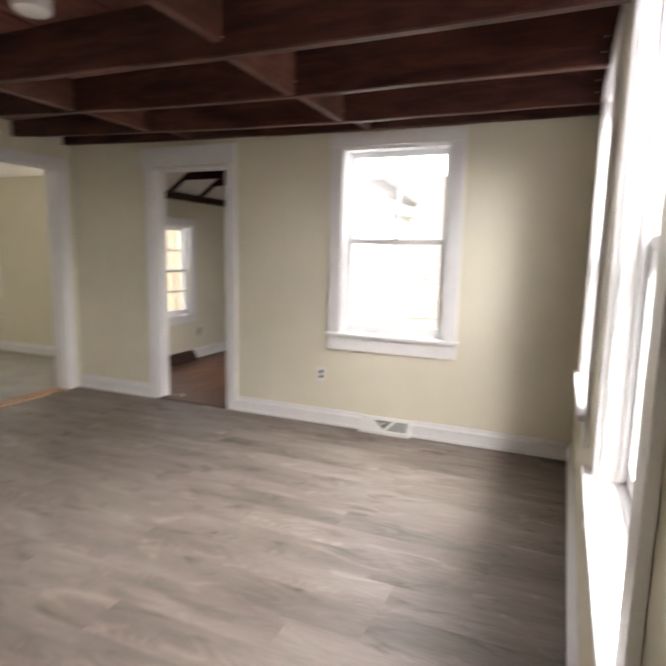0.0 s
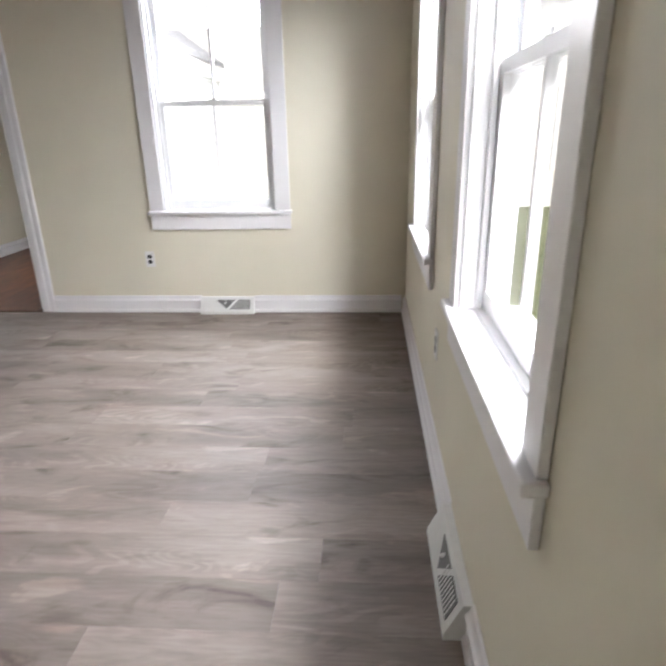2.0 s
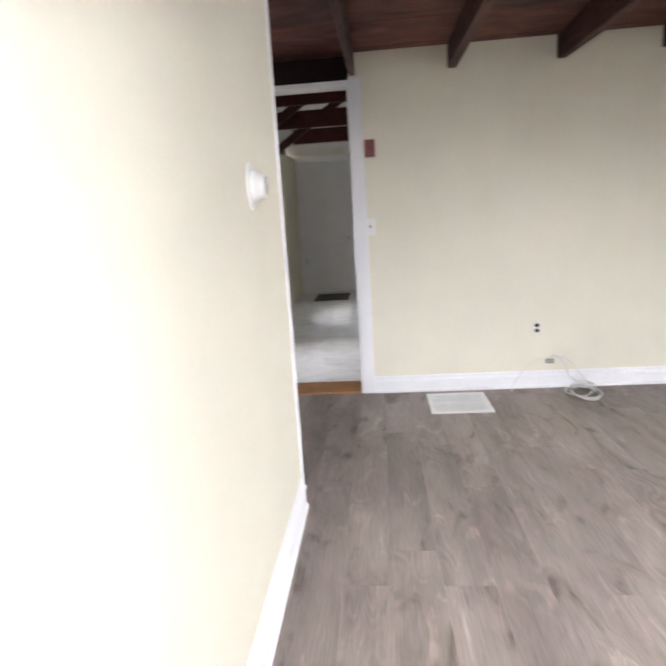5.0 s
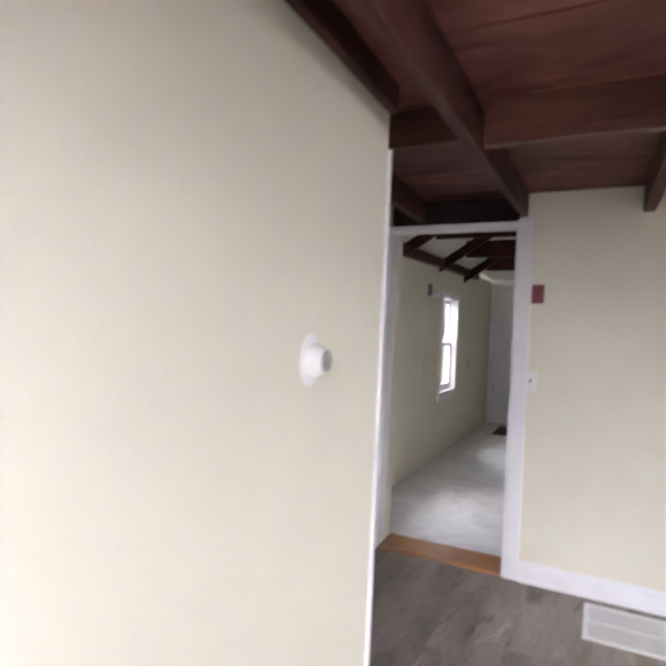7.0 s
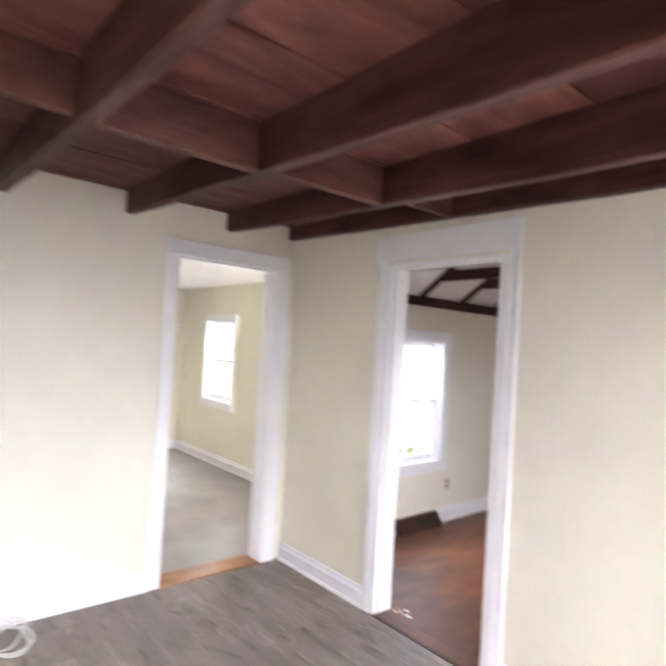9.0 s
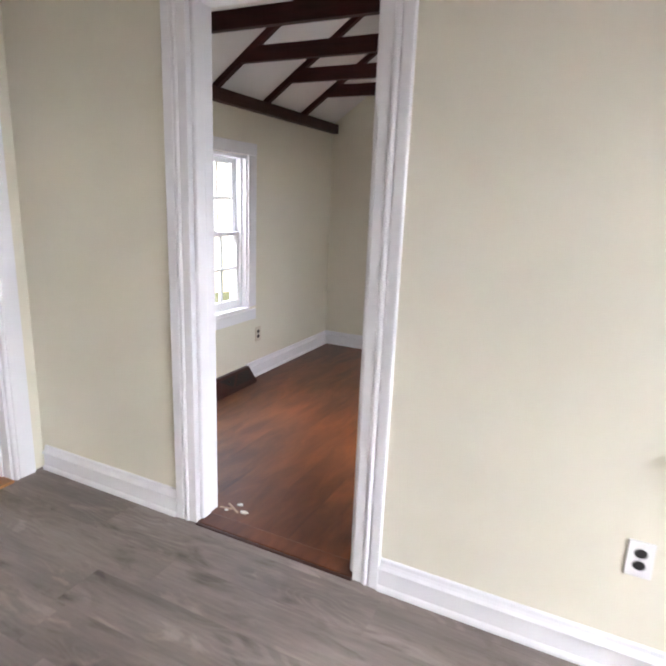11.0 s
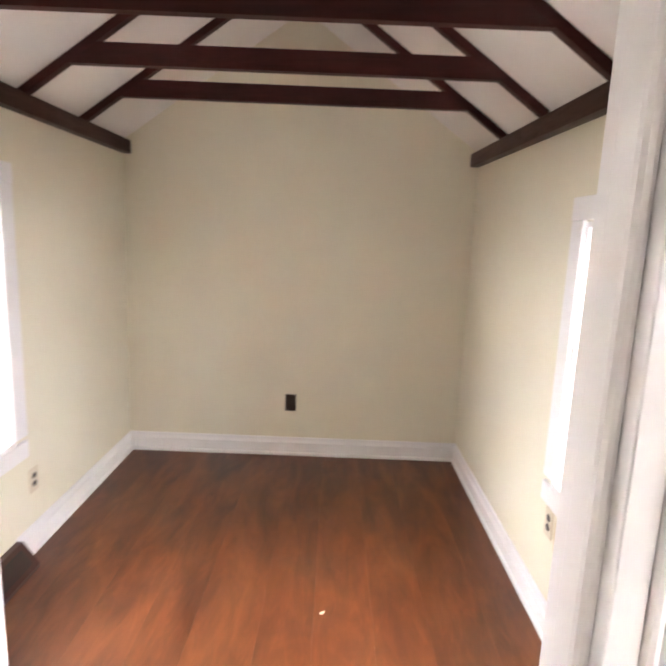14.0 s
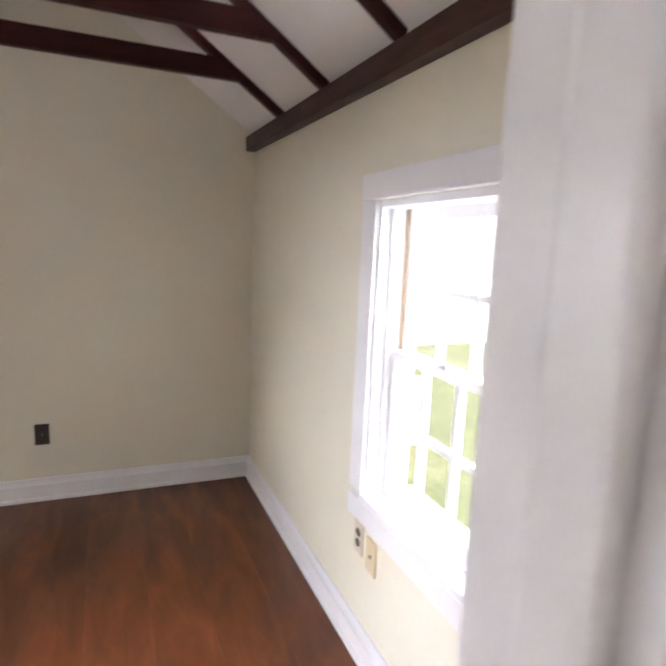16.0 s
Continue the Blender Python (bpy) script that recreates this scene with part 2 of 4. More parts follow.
def lino_mat():
    m, nt, p = nodes_of("grey_marbled_vinyl")
    v = coords(nt)
    c = ramp(nt, noise_tex(nt, v, 2.6, 7, 0.65, 1.4), [(0.28, (0.42, 0.42, 0.43)), (0.5, (0.60, 0.60, 0.60)), (0.75, (0.74, 0.74, 0.74))])
    link(nt, c, p.inputs["Base Color"])
    p.inputs["Roughness"].default_value = 0.38
    return m


def grass_mat():
    m, nt, p = nodes_of("mown_grass")
    v = coords(nt)
    link(nt, ramp(nt, noise_tex(nt, v, 3.0, 8, 0.7), [(0.3, (0.09, 0.105, 0.045)), (0.7, (0.17, 0.185, 0.09))]), p.inputs["Base Color"])
    p.inputs["Roughness"].default_value = 0.95
    bump(nt, p, noise_tex(nt, v, 60, 4), 1.0, 0.03)
    return m


def leaf_mat():
    m, nt, p = nodes_of("green_leaves")
    link(nt, ramp(nt, noise_tex(nt, coords(nt), 6, 3), [(0.3, (0.05, 0.09, 0.02)), (0.7, (0.12, 0.17, 0.05))]), p.inputs["Base Color"])
    p.inputs["Roughness"].default_value = 0.6
    return m


# ---- mesh helpers ----
def box(bm, x0, x1, y0, y1, z0, z1, bev=0.0, m=None):
    x0, x1, y0, y1, z0, z1 = min(x0, x1), max(x0, x1), min(y0, y1), max(y0, y1), min(z0, z1), max(z0, z1)
    vs = [bm.verts.new((x, y, z)) for z in (z0, z1) for y in (y0, y1) for x in (x0, x1)]
    if m is not None:
        for v in vs:
            v.co = m @ v.co
    fs = [bm.faces.new([vs[i] for i in q]) for q in ((0, 2, 3, 1), (4, 5, 7, 6), (0, 1, 5, 4), (2, 6, 7, 3), (0, 4, 6, 2), (1, 3, 7, 5))]
    if bev:
        es = list({e for f in fs for e in f.edges})
        bmesh.ops.bevel(bm, geom=es, offset=bev, segments=2, profile=0.5, affect="EDGES")
    return bm


def boxes(*bs, bev=0.0):
    bm = bmesh.new()
    for b in bs:
        box(bm, *b, bev=bev)
    return bm


def turned(profile, seg=32, axis="z"):
    """A solid of revolution from (radius, height) pairs."""
    bm = bmesh.new()
    rings = []
    for r, h in profile:
        ring = []
        for i in range(seg):
            a = 2 * math.pi * i / seg
            x, y = r * math.cos(a), r * math.sin(a)
            ring.append(bm.verts.new((x, y, h) if axis == "z" else (x, h, y)))
        rings.append(ring)
    for a, b in zip(rings, rings[1:]):
        for i in range(seg):
            bm.faces.new((a[i], a[(i + 1) % seg], b[(i + 1) % seg], b[i]))
    bm.faces.new(rings[0][::-1])
    bm.faces.new(rings[-1])
    bmesh.ops.recalc_face_normals(bm, faces=bm.faces)
    return bm


def prism(pts, lo, hi, axis="x"):
    """An outline in the other two axes, pulled along one axis from lo to hi."""
    bm = bmesh.new()
    def at(a, p, q):
        return (a, p, q) if axis == "x" else (p, a, q) if axis == "y" else (p, q, a)
    A = [bm.verts.new(at(lo, p, q)) for p, q in pts]
    B = [bm.verts.new(at(hi, p, q)) for p, q in pts]
    n = len(pts)
    bm.faces.new(A)
    bm.faces.new(B[::-1])
    for i in range(n):
        bm.faces.new((A[i], B[i], B[(i + 1) % n], A[(i + 1) % n]))
    bmesh.ops.recalc_face_normals(bm, faces=bm.faces)
    return bm


def mesh_from(name, bm, mat, smooth=False):
    me = bpy.data.meshes.new(name)
    bm.to_mesh(me)
    bm.free()
    me.materials.append(mat)
    if smooth:
        for p in me.polygons:
            p.use_smooth = True
        me.set_sharp_from_angle(angle=radians(35))
    return me


def part(name, bm, mat, parent=None, label="", smooth=False):
    ob = new(name, mesh_from(name, bm, mat, smooth))
    if parent:
        ob.parent = parent
    if label:
        ob["label"] = label
    return ob


def thing(name, m, label, category, kind="", group=""):
    ob = new(name)
    ob.empty_display_size = 0.05
    ob.matrix_basis = m
    return tagged(ob, label, category, group, kind)


def side(x, y, turn):
    """The frame of a wall's inner face: x along it to the right as seen from inside, y outwards through it, z up."""
    return pose(x, y, 0, 0, 0, turn)


# ---- plan ----
XR, YF, XL, YT, YB = 0.146, 3.835, -4.358, 0.29, -0.33
XC, XT = -2.68, -0.95          # the two ends of the projecting wall
ZB, ZW = 2.40, 2.46            # underside of the ceiling boards, top of walls
TW = 0.13                      # wall thickness
R2L, R2R, R2B, R2F = -4.285, -2.045, 6.858, YF + TW
BDX, BDY = -8.3, 4.80          # bedroom's far corner
KX, KY, KR = -10.6, -0.74, 2.2 # kitchen's far wall, window wall, other wall
FAR, RIGHT, LEFT, THERMO = side(0, YF, 0), side(XR, 0, -90), side(XL, 0, 90), side(0, YT, 180)


def wall(name, m, u0, u1, z1, thick=TW, holes=(), label="cream painted plaster wall", mat=None, z0=0.0):
    """A wall with openings (u0, u1, z0, z1) cut right through it."""
    cuts = sorted({u0, u1, *[h[0] for h in holes], *[h[1] for h in holes]})
    bm = bmesh.new()
    for a, b in zip(cuts, cuts[1:]):
        mid = (a + b) / 2
        here = sorted((h[2], h[3]) for h in holes if h[0] < mid < h[1])
        z = z0
        for lo, hi in here:
            if lo > z + 1e-4:
                box(bm, a, b, 0, thick, z, lo)
            z = hi
        if z < z1 - 1e-4:
            box(bm, a, b, 0, thick, z, z1)
    bmesh.ops.remove_doubles(bm, verts=bm.verts, dist=1e-5)
    ob = part(name, bm, mat or WALL)
    ob.matrix_basis = m
    return tagged(ob, label, "wall", "", "structure")


FW = (-1.575, -0.768, 0.748, 2.138)
D2 = (-3.385, -2.595, 0.0, 2.065)
RW1 = (-3.035, -2.285, 0.755, 2.138)
RW2 = (-1.545, -0.765, 0.755, 2.138)
BD = (2.92, 3.675, 0.0, 2.075)
KO = (YB, 0.54, 0.0, ZW)
KH = 2.215
R2RW = (-5.25, -4.63, 0.605, 1.585)
R2LW = (4.90, 5.52, 0.57, 1.655)
BDW = (-7.56, -6.87, 0.79, 1.785)
KW1, KW2 = (7.38, 8.15, 0.78, 1.98), (4.90, 5.67, 0.72, 1.95)

wall("wall_north", FAR, XL - TW, XR, ZW, TW, [FW, D2])
wall("wall_east", RIGHT, -YF - TW, 1.3, ZW, TW, [RW1, RW2])
wall("wall_west", LEFT, YB, YF, ZW, TW, [BD, KO])
wall("wall_south", THERMO, -XT, -XC, ZW, 0.16)
ob = part("wall_nook_side", boxes((XC, XC + 0.12, YB, YT - 0.16, 0, ZW)), WALL)
tagged(ob, "cream painted side of the wall by the nook", "wall", "", "structure")
wall("wall_nook", side(0, YB, 180), -XC - 0.12, 4.66, ZW, 0.12, [(3.12, 3.94, 0, 2.07)], "cream painted wall of the nook")
wall("wall_hall_side", side(XT, 0, 90), -1.3, YT - 0.16, ZW, 0.1)
wall("wall_hall_back", side(0, -1.3, 180), -XR - TW, -XT + 0.1, ZW, TW)

# room two, a small gabled room beyond the doorway
wall("wall_room_two_east", side(R2R, 0, -90), -R2B, -R2F, 2.03, TW, [R2RW])
wall("wall_room_two_west", side(R2L, 0, 90), R2F, R2B, 2.03, TW, [R2LW])
RX, RZ, EZ = (R2L + R2R) / 2, 2.825, 2.035
gable = prism([(R2L - TW, 0), (R2R + TW, 0), (R2R + TW, EZ - 0.08), (RX, RZ + 0.03), (R2L - TW, EZ - 0.08)], R2B, R2B + TW, "y")
tagged(part("wall_room_two_gable", gable, WALL), "cream painted gable end wall", "wall", "", "structure")
inner = prism([(R2L, ZW), (R2R, ZW), (RX, RZ)], R2F - TW, R2F, "y")
tagged(part("wall_room_two_inner_gable", inner, WALL), "cream painted gable above the doorway", "wall", "", "structure")
slope = prism([(R2L - 0.16, EZ - 0.113), (RX, RZ), (R2R + 0.16, EZ - 0.113), (R2R + 0.16, EZ - 0.05), (RX, RZ + 0.07), (R2L - 0.16, EZ - 0.05)], R2F + 0.001, R2B + 0.25, "y")
tagged(part("ceiling_room_two", slope, CEILW), "white painted sloping plaster ceiling", "ceiling", "", "structure")

# bedroom with a notch in its plan, so that room two's window sees daylight
NX, NY = -4.75, 4.05
wall("wall_bedroom_north", side(0, BDY, 0), BDX - TW, NX, 2.3, TW, [BDW])
wall("wall_bedroom_step", side(NX, 0, -90), -BDY - TW, -NY, 2.3, TW)
wall("wall_bedroom_north_step", side(0, NY, 0), NX + TW, XL - TW, 2.3, TW)
wall("wall_bedroom_west", side(BDX, 0, 90), KR + TW, BDY, 2.3, TW)
tagged(part("ceiling_bedroom", boxes((BDX - TW, XL - TW, KR, BDY + TW, 2.225, 2.33)), CEILW), "white bedroom ceiling", "ceiling", "", "structure")

# kitchen
XK = XL - TW
wall("wall_kitchen_south", side(0, KY, 180), -XK - 0.0, -KX, 2.45, TW, [KW1, KW2])
wall("wall_kitchen_west", side(KX, 0, 90), KY - TW, KR, 3.6, TW, [(KY + 0.10, KY + 1.0, 0, 2.38)])
wall("wall_kitchen_north", side(0, KR, 0), KX, XK, 2.45, TW)
wall("wall_kitchen_return", side(XK - 0.0, 0, -90), -YB, -KY, 2.45, 0.1)
KM = (KY + KR) / 2
ks = prism([(KY - 0.2, 2.33), (KM, 3.35), (KR + 0.2, 2.33), (KR + 0.2, 2.40), (KM, 3.43), (KY - 0.2, 2.40)], -9.3, XK, "x")
tagged(part("ceiling_kitchen", ks, CEILW), "white sloping kitchen ceiling between dark trusses", "ceiling", "", "structure")
tagged(part("ceiling_kitchen_entry", boxes((KX - TW, -9.3, KY - TW, KR + TW, 2.5, 2.56)), CEILW), "low white ceiling over the kitchen entry", "ceiling", "", "structure")
kg = prism([(KY - TW, 2.5), (KR + TW, 2.5), (KR, 2.72), (KM, 3.4), (KY, 2.72)], -9.3, -9.2, "x")
tagged(part("wall_kitchen_bulkhead", kg, WALL), "cream bulkhead over the kitchen entry", "wall", "", "structure")
kg2 = prism([(KY - TW, ZW), (KR + TW, ZW), (KM, 3.4)], XK, XK + 0.08, "x")
tagged(part("wall_kitchen_gable", kg2, WALL), "cream gable above the kitchen opening", "wall", "", "structure")

# floors
tagged(part("floor_base", boxes((XL - 0.02, XR + TW, -1.43, YF + 0.02, -0.2, -0.012)), DARKGAP), "dark subfloor under the planks", "floor", "", "structure")
tagged(part("floor_kitchen", boxes((KX - TW, XL - 0.27, KY - TW, KR + TW, -0.2, 0.0)), lino_mat()), "light grey marbled vinyl kitchen floor", "floor", "", "structure")
tagged(part("floor_bedroom", boxes((BDX - TW, XL - 0.10, KR + TW, BDY + TW, -0.2, 0.004)), carpet_mat()), "grey bedroom carpet", "floor", "", "structure")
tagged(part("floor_room_two_base", boxes((R2L - TW, R2R + TW, YF + 0.02, R2B + TW, -0.2, -0.012)), DARKGAP), "dark subfloor under the boards", "floor", "", "structure")
floor_main = thing("floor", pose(0, 0, 0), "grey-brown wood-look vinyl plank floor", "floor", "structure")
floor_two = thing("floor_room_two", pose(0, 0, 0), "worn red-brown varnished wide board floor", "floor", "structure")

# ceiling of the main room: wide boards, one mesh
rng = random.Random(4)
def ragged_board(bm, x0, x1, y0, y1, z0, z1, k):
    """A board along y whose two long edges wander by k."""
    n = 26
    cols = []
    for i in range(n + 1):
        y = y0 + (y1 - y0) * i / n
        a, b = x0 + rng.uniform(0, k), x1 - rng.uniform(0, k)
        cols.append([bm.verts.new(p) for p in ((a, y, z1), (a, y, z0 + 0.002), (a + 0.003, y, z0), (b - 0.003, y, z0), (b, y, z0 + 0.002), (b, y, z1))])
    for p, q in zip(cols, cols[1:]):
        for i in range(6):
            bm.faces.new((p[i], q[i], q[(i + 1) % 6], p[(i + 1) % 6]))
    bm.faces.new(cols[0])
    bm.faces.new(cols[-1][::-1])


bm = bmesh.new()
seams = [XL - TW, -4.27, -3.81, -3.34, -2.87, -2.40, -1.93, -1.47, -1.0, -0.54, -0.08, XR + TW]
for x, x1 in zip(seams, seams[1:]):
    g = 0.009 if x == -1.93 else rng.choice((0.003, 0.004, 0.006))
    ragged_board(bm, x + g * 0.5, x1 - 0.0015, -1.43, YF + TW, ZB + rng.uniform(0, 0.008), ZB + 0.03, g * 1.0)
bmesh.ops.recalc_face_normals(bm, faces=bm.faces)
# backing coloured dark so that the seams between boards look shaded
tagged(part("ceiling_backing", boxes((XL - TW, XR + TW, -1.43, YF + TW, ZB + 0.034, ZB + 0.09)), DARKGAP), "ceiling backing, dark to give the seams their shade", "ceiling", "", "structure")
tagged(part("ceiling", bm, BOARD), "red-brown stained wide board ceiling", "ceiling", "", "structure")

# ---- joists and blocking ----
JY = [-0.77, -0.10, 0.565, 1.239, 1.952, 2.609, 3.276, 3.785]
JZ = [2.25, 2.25, 2.258, 2.253, 2.255, 2.271, 2.282, 2.308]


JM = [2.25, 2.25, 2.19, 2.20, 2.15, 2.163, 2.18, 2.243]

JE = [0, 0, -0.06, 0.02, 0, 0, 0, 0]      # how far each east end stands off square


def sag(x, zl, zm):
    """Height of a joist's underside: highest at the west wall, level over the east half."""
    f = min(1.0, (x - XL) / 3.3)
    return zl + (zm - zl) * (1 - (1 - f) ** 1.5)


def joist(y, zl, xl, xr, zm, skew, w=0.055):
    bm = bmesh.new()
    n = 14
    cols = []
    for i in range(n + 1):
        f = i / n
        x = xl + (xr - xl) * f
        zb = sag(x, zl, zm) + rng.uniform(-0.003, 0.003)
        k = w / 2 + rng.uniform(-0.0025, 0.0025)
        e = 0.006
        o = skew * f
        cols.append([bm.verts.new((x, o + a, b)) for a, b in ((-k, ZB + 0.004), (-k, zb + e), (-k + e, zb), (k - e, zb), (k, zb + e), (k, ZB + 0.004))])
    for a, b in zip(cols, cols[1:]):
        for i in range(6):
            bm.faces.new((a[i], b[i], b[(i + 1) % 6], a[(i + 1) % 6]))
    bm.faces.new(cols[0])
    bm.faces.new(cols[-1][::-1])
    bmesh.ops.recalc_face_normals(bm, faces=bm.faces)
    ob = part("ceiling_joist", bm, BEAM)
    ob.location = (0, y, 0)
    for x, h in ((xr - 0.05, 0.05), (xr - 0.045, 0.11), (-2.945, 0.06), (-1.345, 0.07)):
        nail = turned([(0.0045, -0.0015), (0.0048, 0.0), (0.003, 0.004)], 10, "y")
        part("nail", nail, CHROME, ob).location = (x, skew * (x - xl) / (xr - xl) - w / 2 - 0.001, sag(x, zl, zm) + h)
    return tagged(ob, "dark brown stained rough ceiling joist", "beam", "joists of the beamed ceiling", "")


for y, z, zm, skew in zip(JY, JZ, JM, JE):
    joist(y, z, (XL + 0.001) if y > 0.4 or y < -0.2 else XL - 0.02, XR - 0.001, zm, skew, 0.044 if y < 0.6 else 0.055)
tagged(part("ceiling_ledger", boxes((XC, XT, YT + 0.001, YT + 0.035, 2.30, ZB + 0.002), bev=0.004), BEAM), "dark stained ledger board along the wall top", "beam")


def blocking(x, y0, y1, z):
    ob = part("joist_blocking", boxes((-0.024, 0.024, y0, y1, z, ZB + 0.003), bev=0.003), BLOCK)
    ob.location = (x, 0, 0)
    return tagged(ob, "short dark stained blocking between joists", "beam", "blocking between the joists")


for k, (a, b) in enumerate(zip(JY, JY[1:])):
    for x in (-2.92, -1.37):
        if a > (-0.2 if x < -2 else 0.4):
            blocking(x, a + 0.027, b - 0.027, max(sag(x, JZ[k], JM[k]), sag(x, JZ[k + 1], JM[k + 1])) + 0.004)

# dark sheet in place of the unlit open gap over the kitchen opening
tagged(part("wall_kitchen_gap_shade", boxes((XL - TW, XL - 0.07, KO[0], KO[1], KH + 0.02, ZW)), DARKGAP), "dark sheet standing for the unlit gap above the opening", "wall", "", "structure")


# ---- trim ----
def base_run(m, u0, u1, h=0.125):
    """A baseboard with a moulded top and a quarter-round shoe."""
    pts = [(0, 0), (-0.028, 0), (-0.028, 0.010), (-0.024, 0.018), (-0.018, 0.022), (-0.017, h - 0.046), (-0.024, h - 0.042), (-0.025, h - 0.034), (-0.016, h - 0.026), (-0.011, h - 0.016), (-0.009, h - 0.004), (-0.004, h), (0, h)]
    ob = part("baseboard", prism(pts, u0, u1, "x"), TRIM)
    ob.matrix_basis = m
    return tagged(ob, "white painted moulded baseboard", "baseboard", "", "structure")


C = 0.102
base_run(FAR, XL + 0.026, D2[0] - 0.083)
base_run(FAR, D2[1] + 0.076, -1.37)
base_run(FAR, -0.97, XR - 0.026)
base_run(RIGHT, -YF, -1.46)
base_run(RIGHT, -1.05, 1.3)
base_run(LEFT, KO[1] + 0.088, BD[0] - 0.073)
base_run(THERMO, -XT, -XC - 0.006, 0.14)
M2E, M2W = side(R2R, 0, -90), side(R2L, 0, 90)
base_run(M2E, -R2B + 0.026, -R2F)
base_run(M2W, 5.50, R2B - 0.026)
base_run(M2W, R2F, 4.96)
base_run(side(0, R2B, 0), R2L, R2R)
base_run(side(0, BDY, 0), BDX + 0.026, NX)
base_run(side(BDX, 0, 90), KR + TW, BDY)


def window(name, m, o, rows_cols, label, wide=0.098, deep=0.075, stool=True, sash=0.04, meet=None, watts=LAMP, track=None):
    """A double-hung window: jambs, casing, stool, apron, two sashes with muntins and panes, a lock."""
    u0, u1, z0, z1 = o
    w = thing(name, m, label, "window", "structure")
    e, t = 0.003, 0.02
    part("jamb", boxes((u0 - e, u0 + 0.018, -0.002, TW + 0.01, z0, z1)), TRIM2, w)
    part("jamb", boxes((u1 - 0.018, u1 + e, -0.002, TW + 0.01, z0, z1)), TRIM2, w)
    part("head_jamb", boxes((u0 + 0.018, u1 - 0.018, -0.002, TW + 0.01, z1 - 0.018, z1 + e)), TRIM2, w)
    part("sill", boxes((u0 + 0.018, u1 - 0.018, 0.04, TW + 0.05, z0 - 0.02, z0 + 0.012)), TRIM2, w)
    part("side_casing", boxes((u0 - wide, u0 + 0.006, -t, -0.001, z0 + 0.002, z1 + 0.005), bev=0.003), TRIM, w)
    part("side_casing", boxes((u1 - 0.006, u1 + wide, -t, -0.001, z0 + 0.002, z1 + 0.005), bev=0.003), TRIM, w)
    part("head_casing", boxes((u0 - wide - 0.002, u1 + wide + 0.002, -t - 0.002, -0.001, z1 + 0.006, z1 + wide), bev=0.003), TRIM, w)
    if stool:
        part("stool", boxes((u0 - wide - 0.014, u1 + wide + 0.014, -t - 0.026, -0.001, z0 - 0.022, z0 + 0.004), bev=0.006), TRIM, w)
        part("stool_inner", boxes((u0 + 0.001, u1 - 0.001, -0.001, 0.055, z0 - 0.022, z0 + 0.004)), TRIM, w)
        part("apron", boxes((u0 - wide, u1 + wide, -t, -0.001, z0 - 0.13, z0 - 0.023), bev=0.003), TRIM, w)
    else:
        part("stool", boxes((u0 + 0.001, u1 - 0.001, -t, 0.055, z0 - 0.02, z0 + 0.004), bev=0.002), TRIM, w)
        part("apron", boxes((u0 - wide, u1 + wide, -t, -0.001, z0 - 0.10, z0 - 0.021), bev=0.003), TRIM, w)
    # stop beads and side tracks
    for a, b in ((u0 + 0.018, u0 + 0.034), (u1 - 0.034, u1 - 0.018)):
        part("stop_bead", boxes((a, b, deep - 0.034, deep - 0.018, z0, z1 - 0.018), bev=0.002), TRIM2, w)
        part("sash_track", boxes((a, b, deep + 0.018, deep + 0.024, z0, z1 - 0.018)), track or ALU, w)
    zm = meet or (z0 + z1) / 2
    rows, cols = rows_cols
    for nm, lo, hi, y in (("lower_sash", z0 + 0.012, zm + 0.016, deep - 0.014), ("upper_sash", zm - 0.016, z1 - 0.02, deep + 0.026)):
        a, b = u0 + 0.022, u1 - 0.022
        d = 0.032
        bot = sash * 1.45 if nm == "lower_sash" else sash * 0.8
        top = sash * 0.8 if nm == "lower_sash" else sash
        bm = boxes((a, a + sash, y, y + d, lo, hi), (b - sash, b, y, y + d, lo, hi), (a + sash, b - sash, y, y + d, lo, lo + bot), (a + sash, b - sash, y, y + d, hi - top, hi))
        s = part(nm, bm, TRIM2, w)
        ga, gb, gl, gh = a + sash, b - sash, lo + bot, hi - top
        mw = 0.009
        for i in range(1, cols):
            c = ga + (gb - ga) * i / cols
            part("muntin", boxes((c - mw, c + mw, y + 0.004, y + d - 0.004, gl, gh)), TRIM2, s)
        for i in range(1, rows):
            c = gl + (gh - gl) * i / rows
            part("muntin", boxes((ga, gb, y + 0.005, y + d - 0.005, c - mw, c + mw)), TRIM2, s)
        for i in range(cols):
            for j in range(rows):
                pa, pb = ga + (gb - ga) * i / cols, ga + (gb - ga) * (i + 1) / cols
                qa, qb = gl + (gh - gl) * j / rows, gl + (gh - gl) * (j + 1) / rows
                g = part("pane", boxes((pa, pb, y + 0.014, y + 0.017, qa, qb)), GLASS, s)
                g.visible_shadow = False
        if nm == "lower_sash":
            mid = (a + b) / 2
            lock = boxes((mid - 0.028, mid + 0.028, y + 0.003, y + 0.027, hi, hi + 0.006), (mid - 0.006, mid + 0.022, y + 0.006, y + 0.02, hi + 0.006, hi + 0.016), bev=0.002)
            part("sash_lock", lock, CHROME, s, "small metal sash lock")
    uc, zc = (u0 + u1) / 2, (z0 + z1) / 2
    c, q = m @ Vector((uc, TW + 0.06, zc)), m @ Vector((uc, -1, zc))
    portal(c.x, c.y, zc, q.x, q.y, u1 - u0 + 0.1, z1 - z0 + 0.1)
    # added lamp above the opening, brightens the room beyond what the sky gives
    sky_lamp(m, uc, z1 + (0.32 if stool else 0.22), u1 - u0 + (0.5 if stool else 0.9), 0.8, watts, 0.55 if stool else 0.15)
    return w


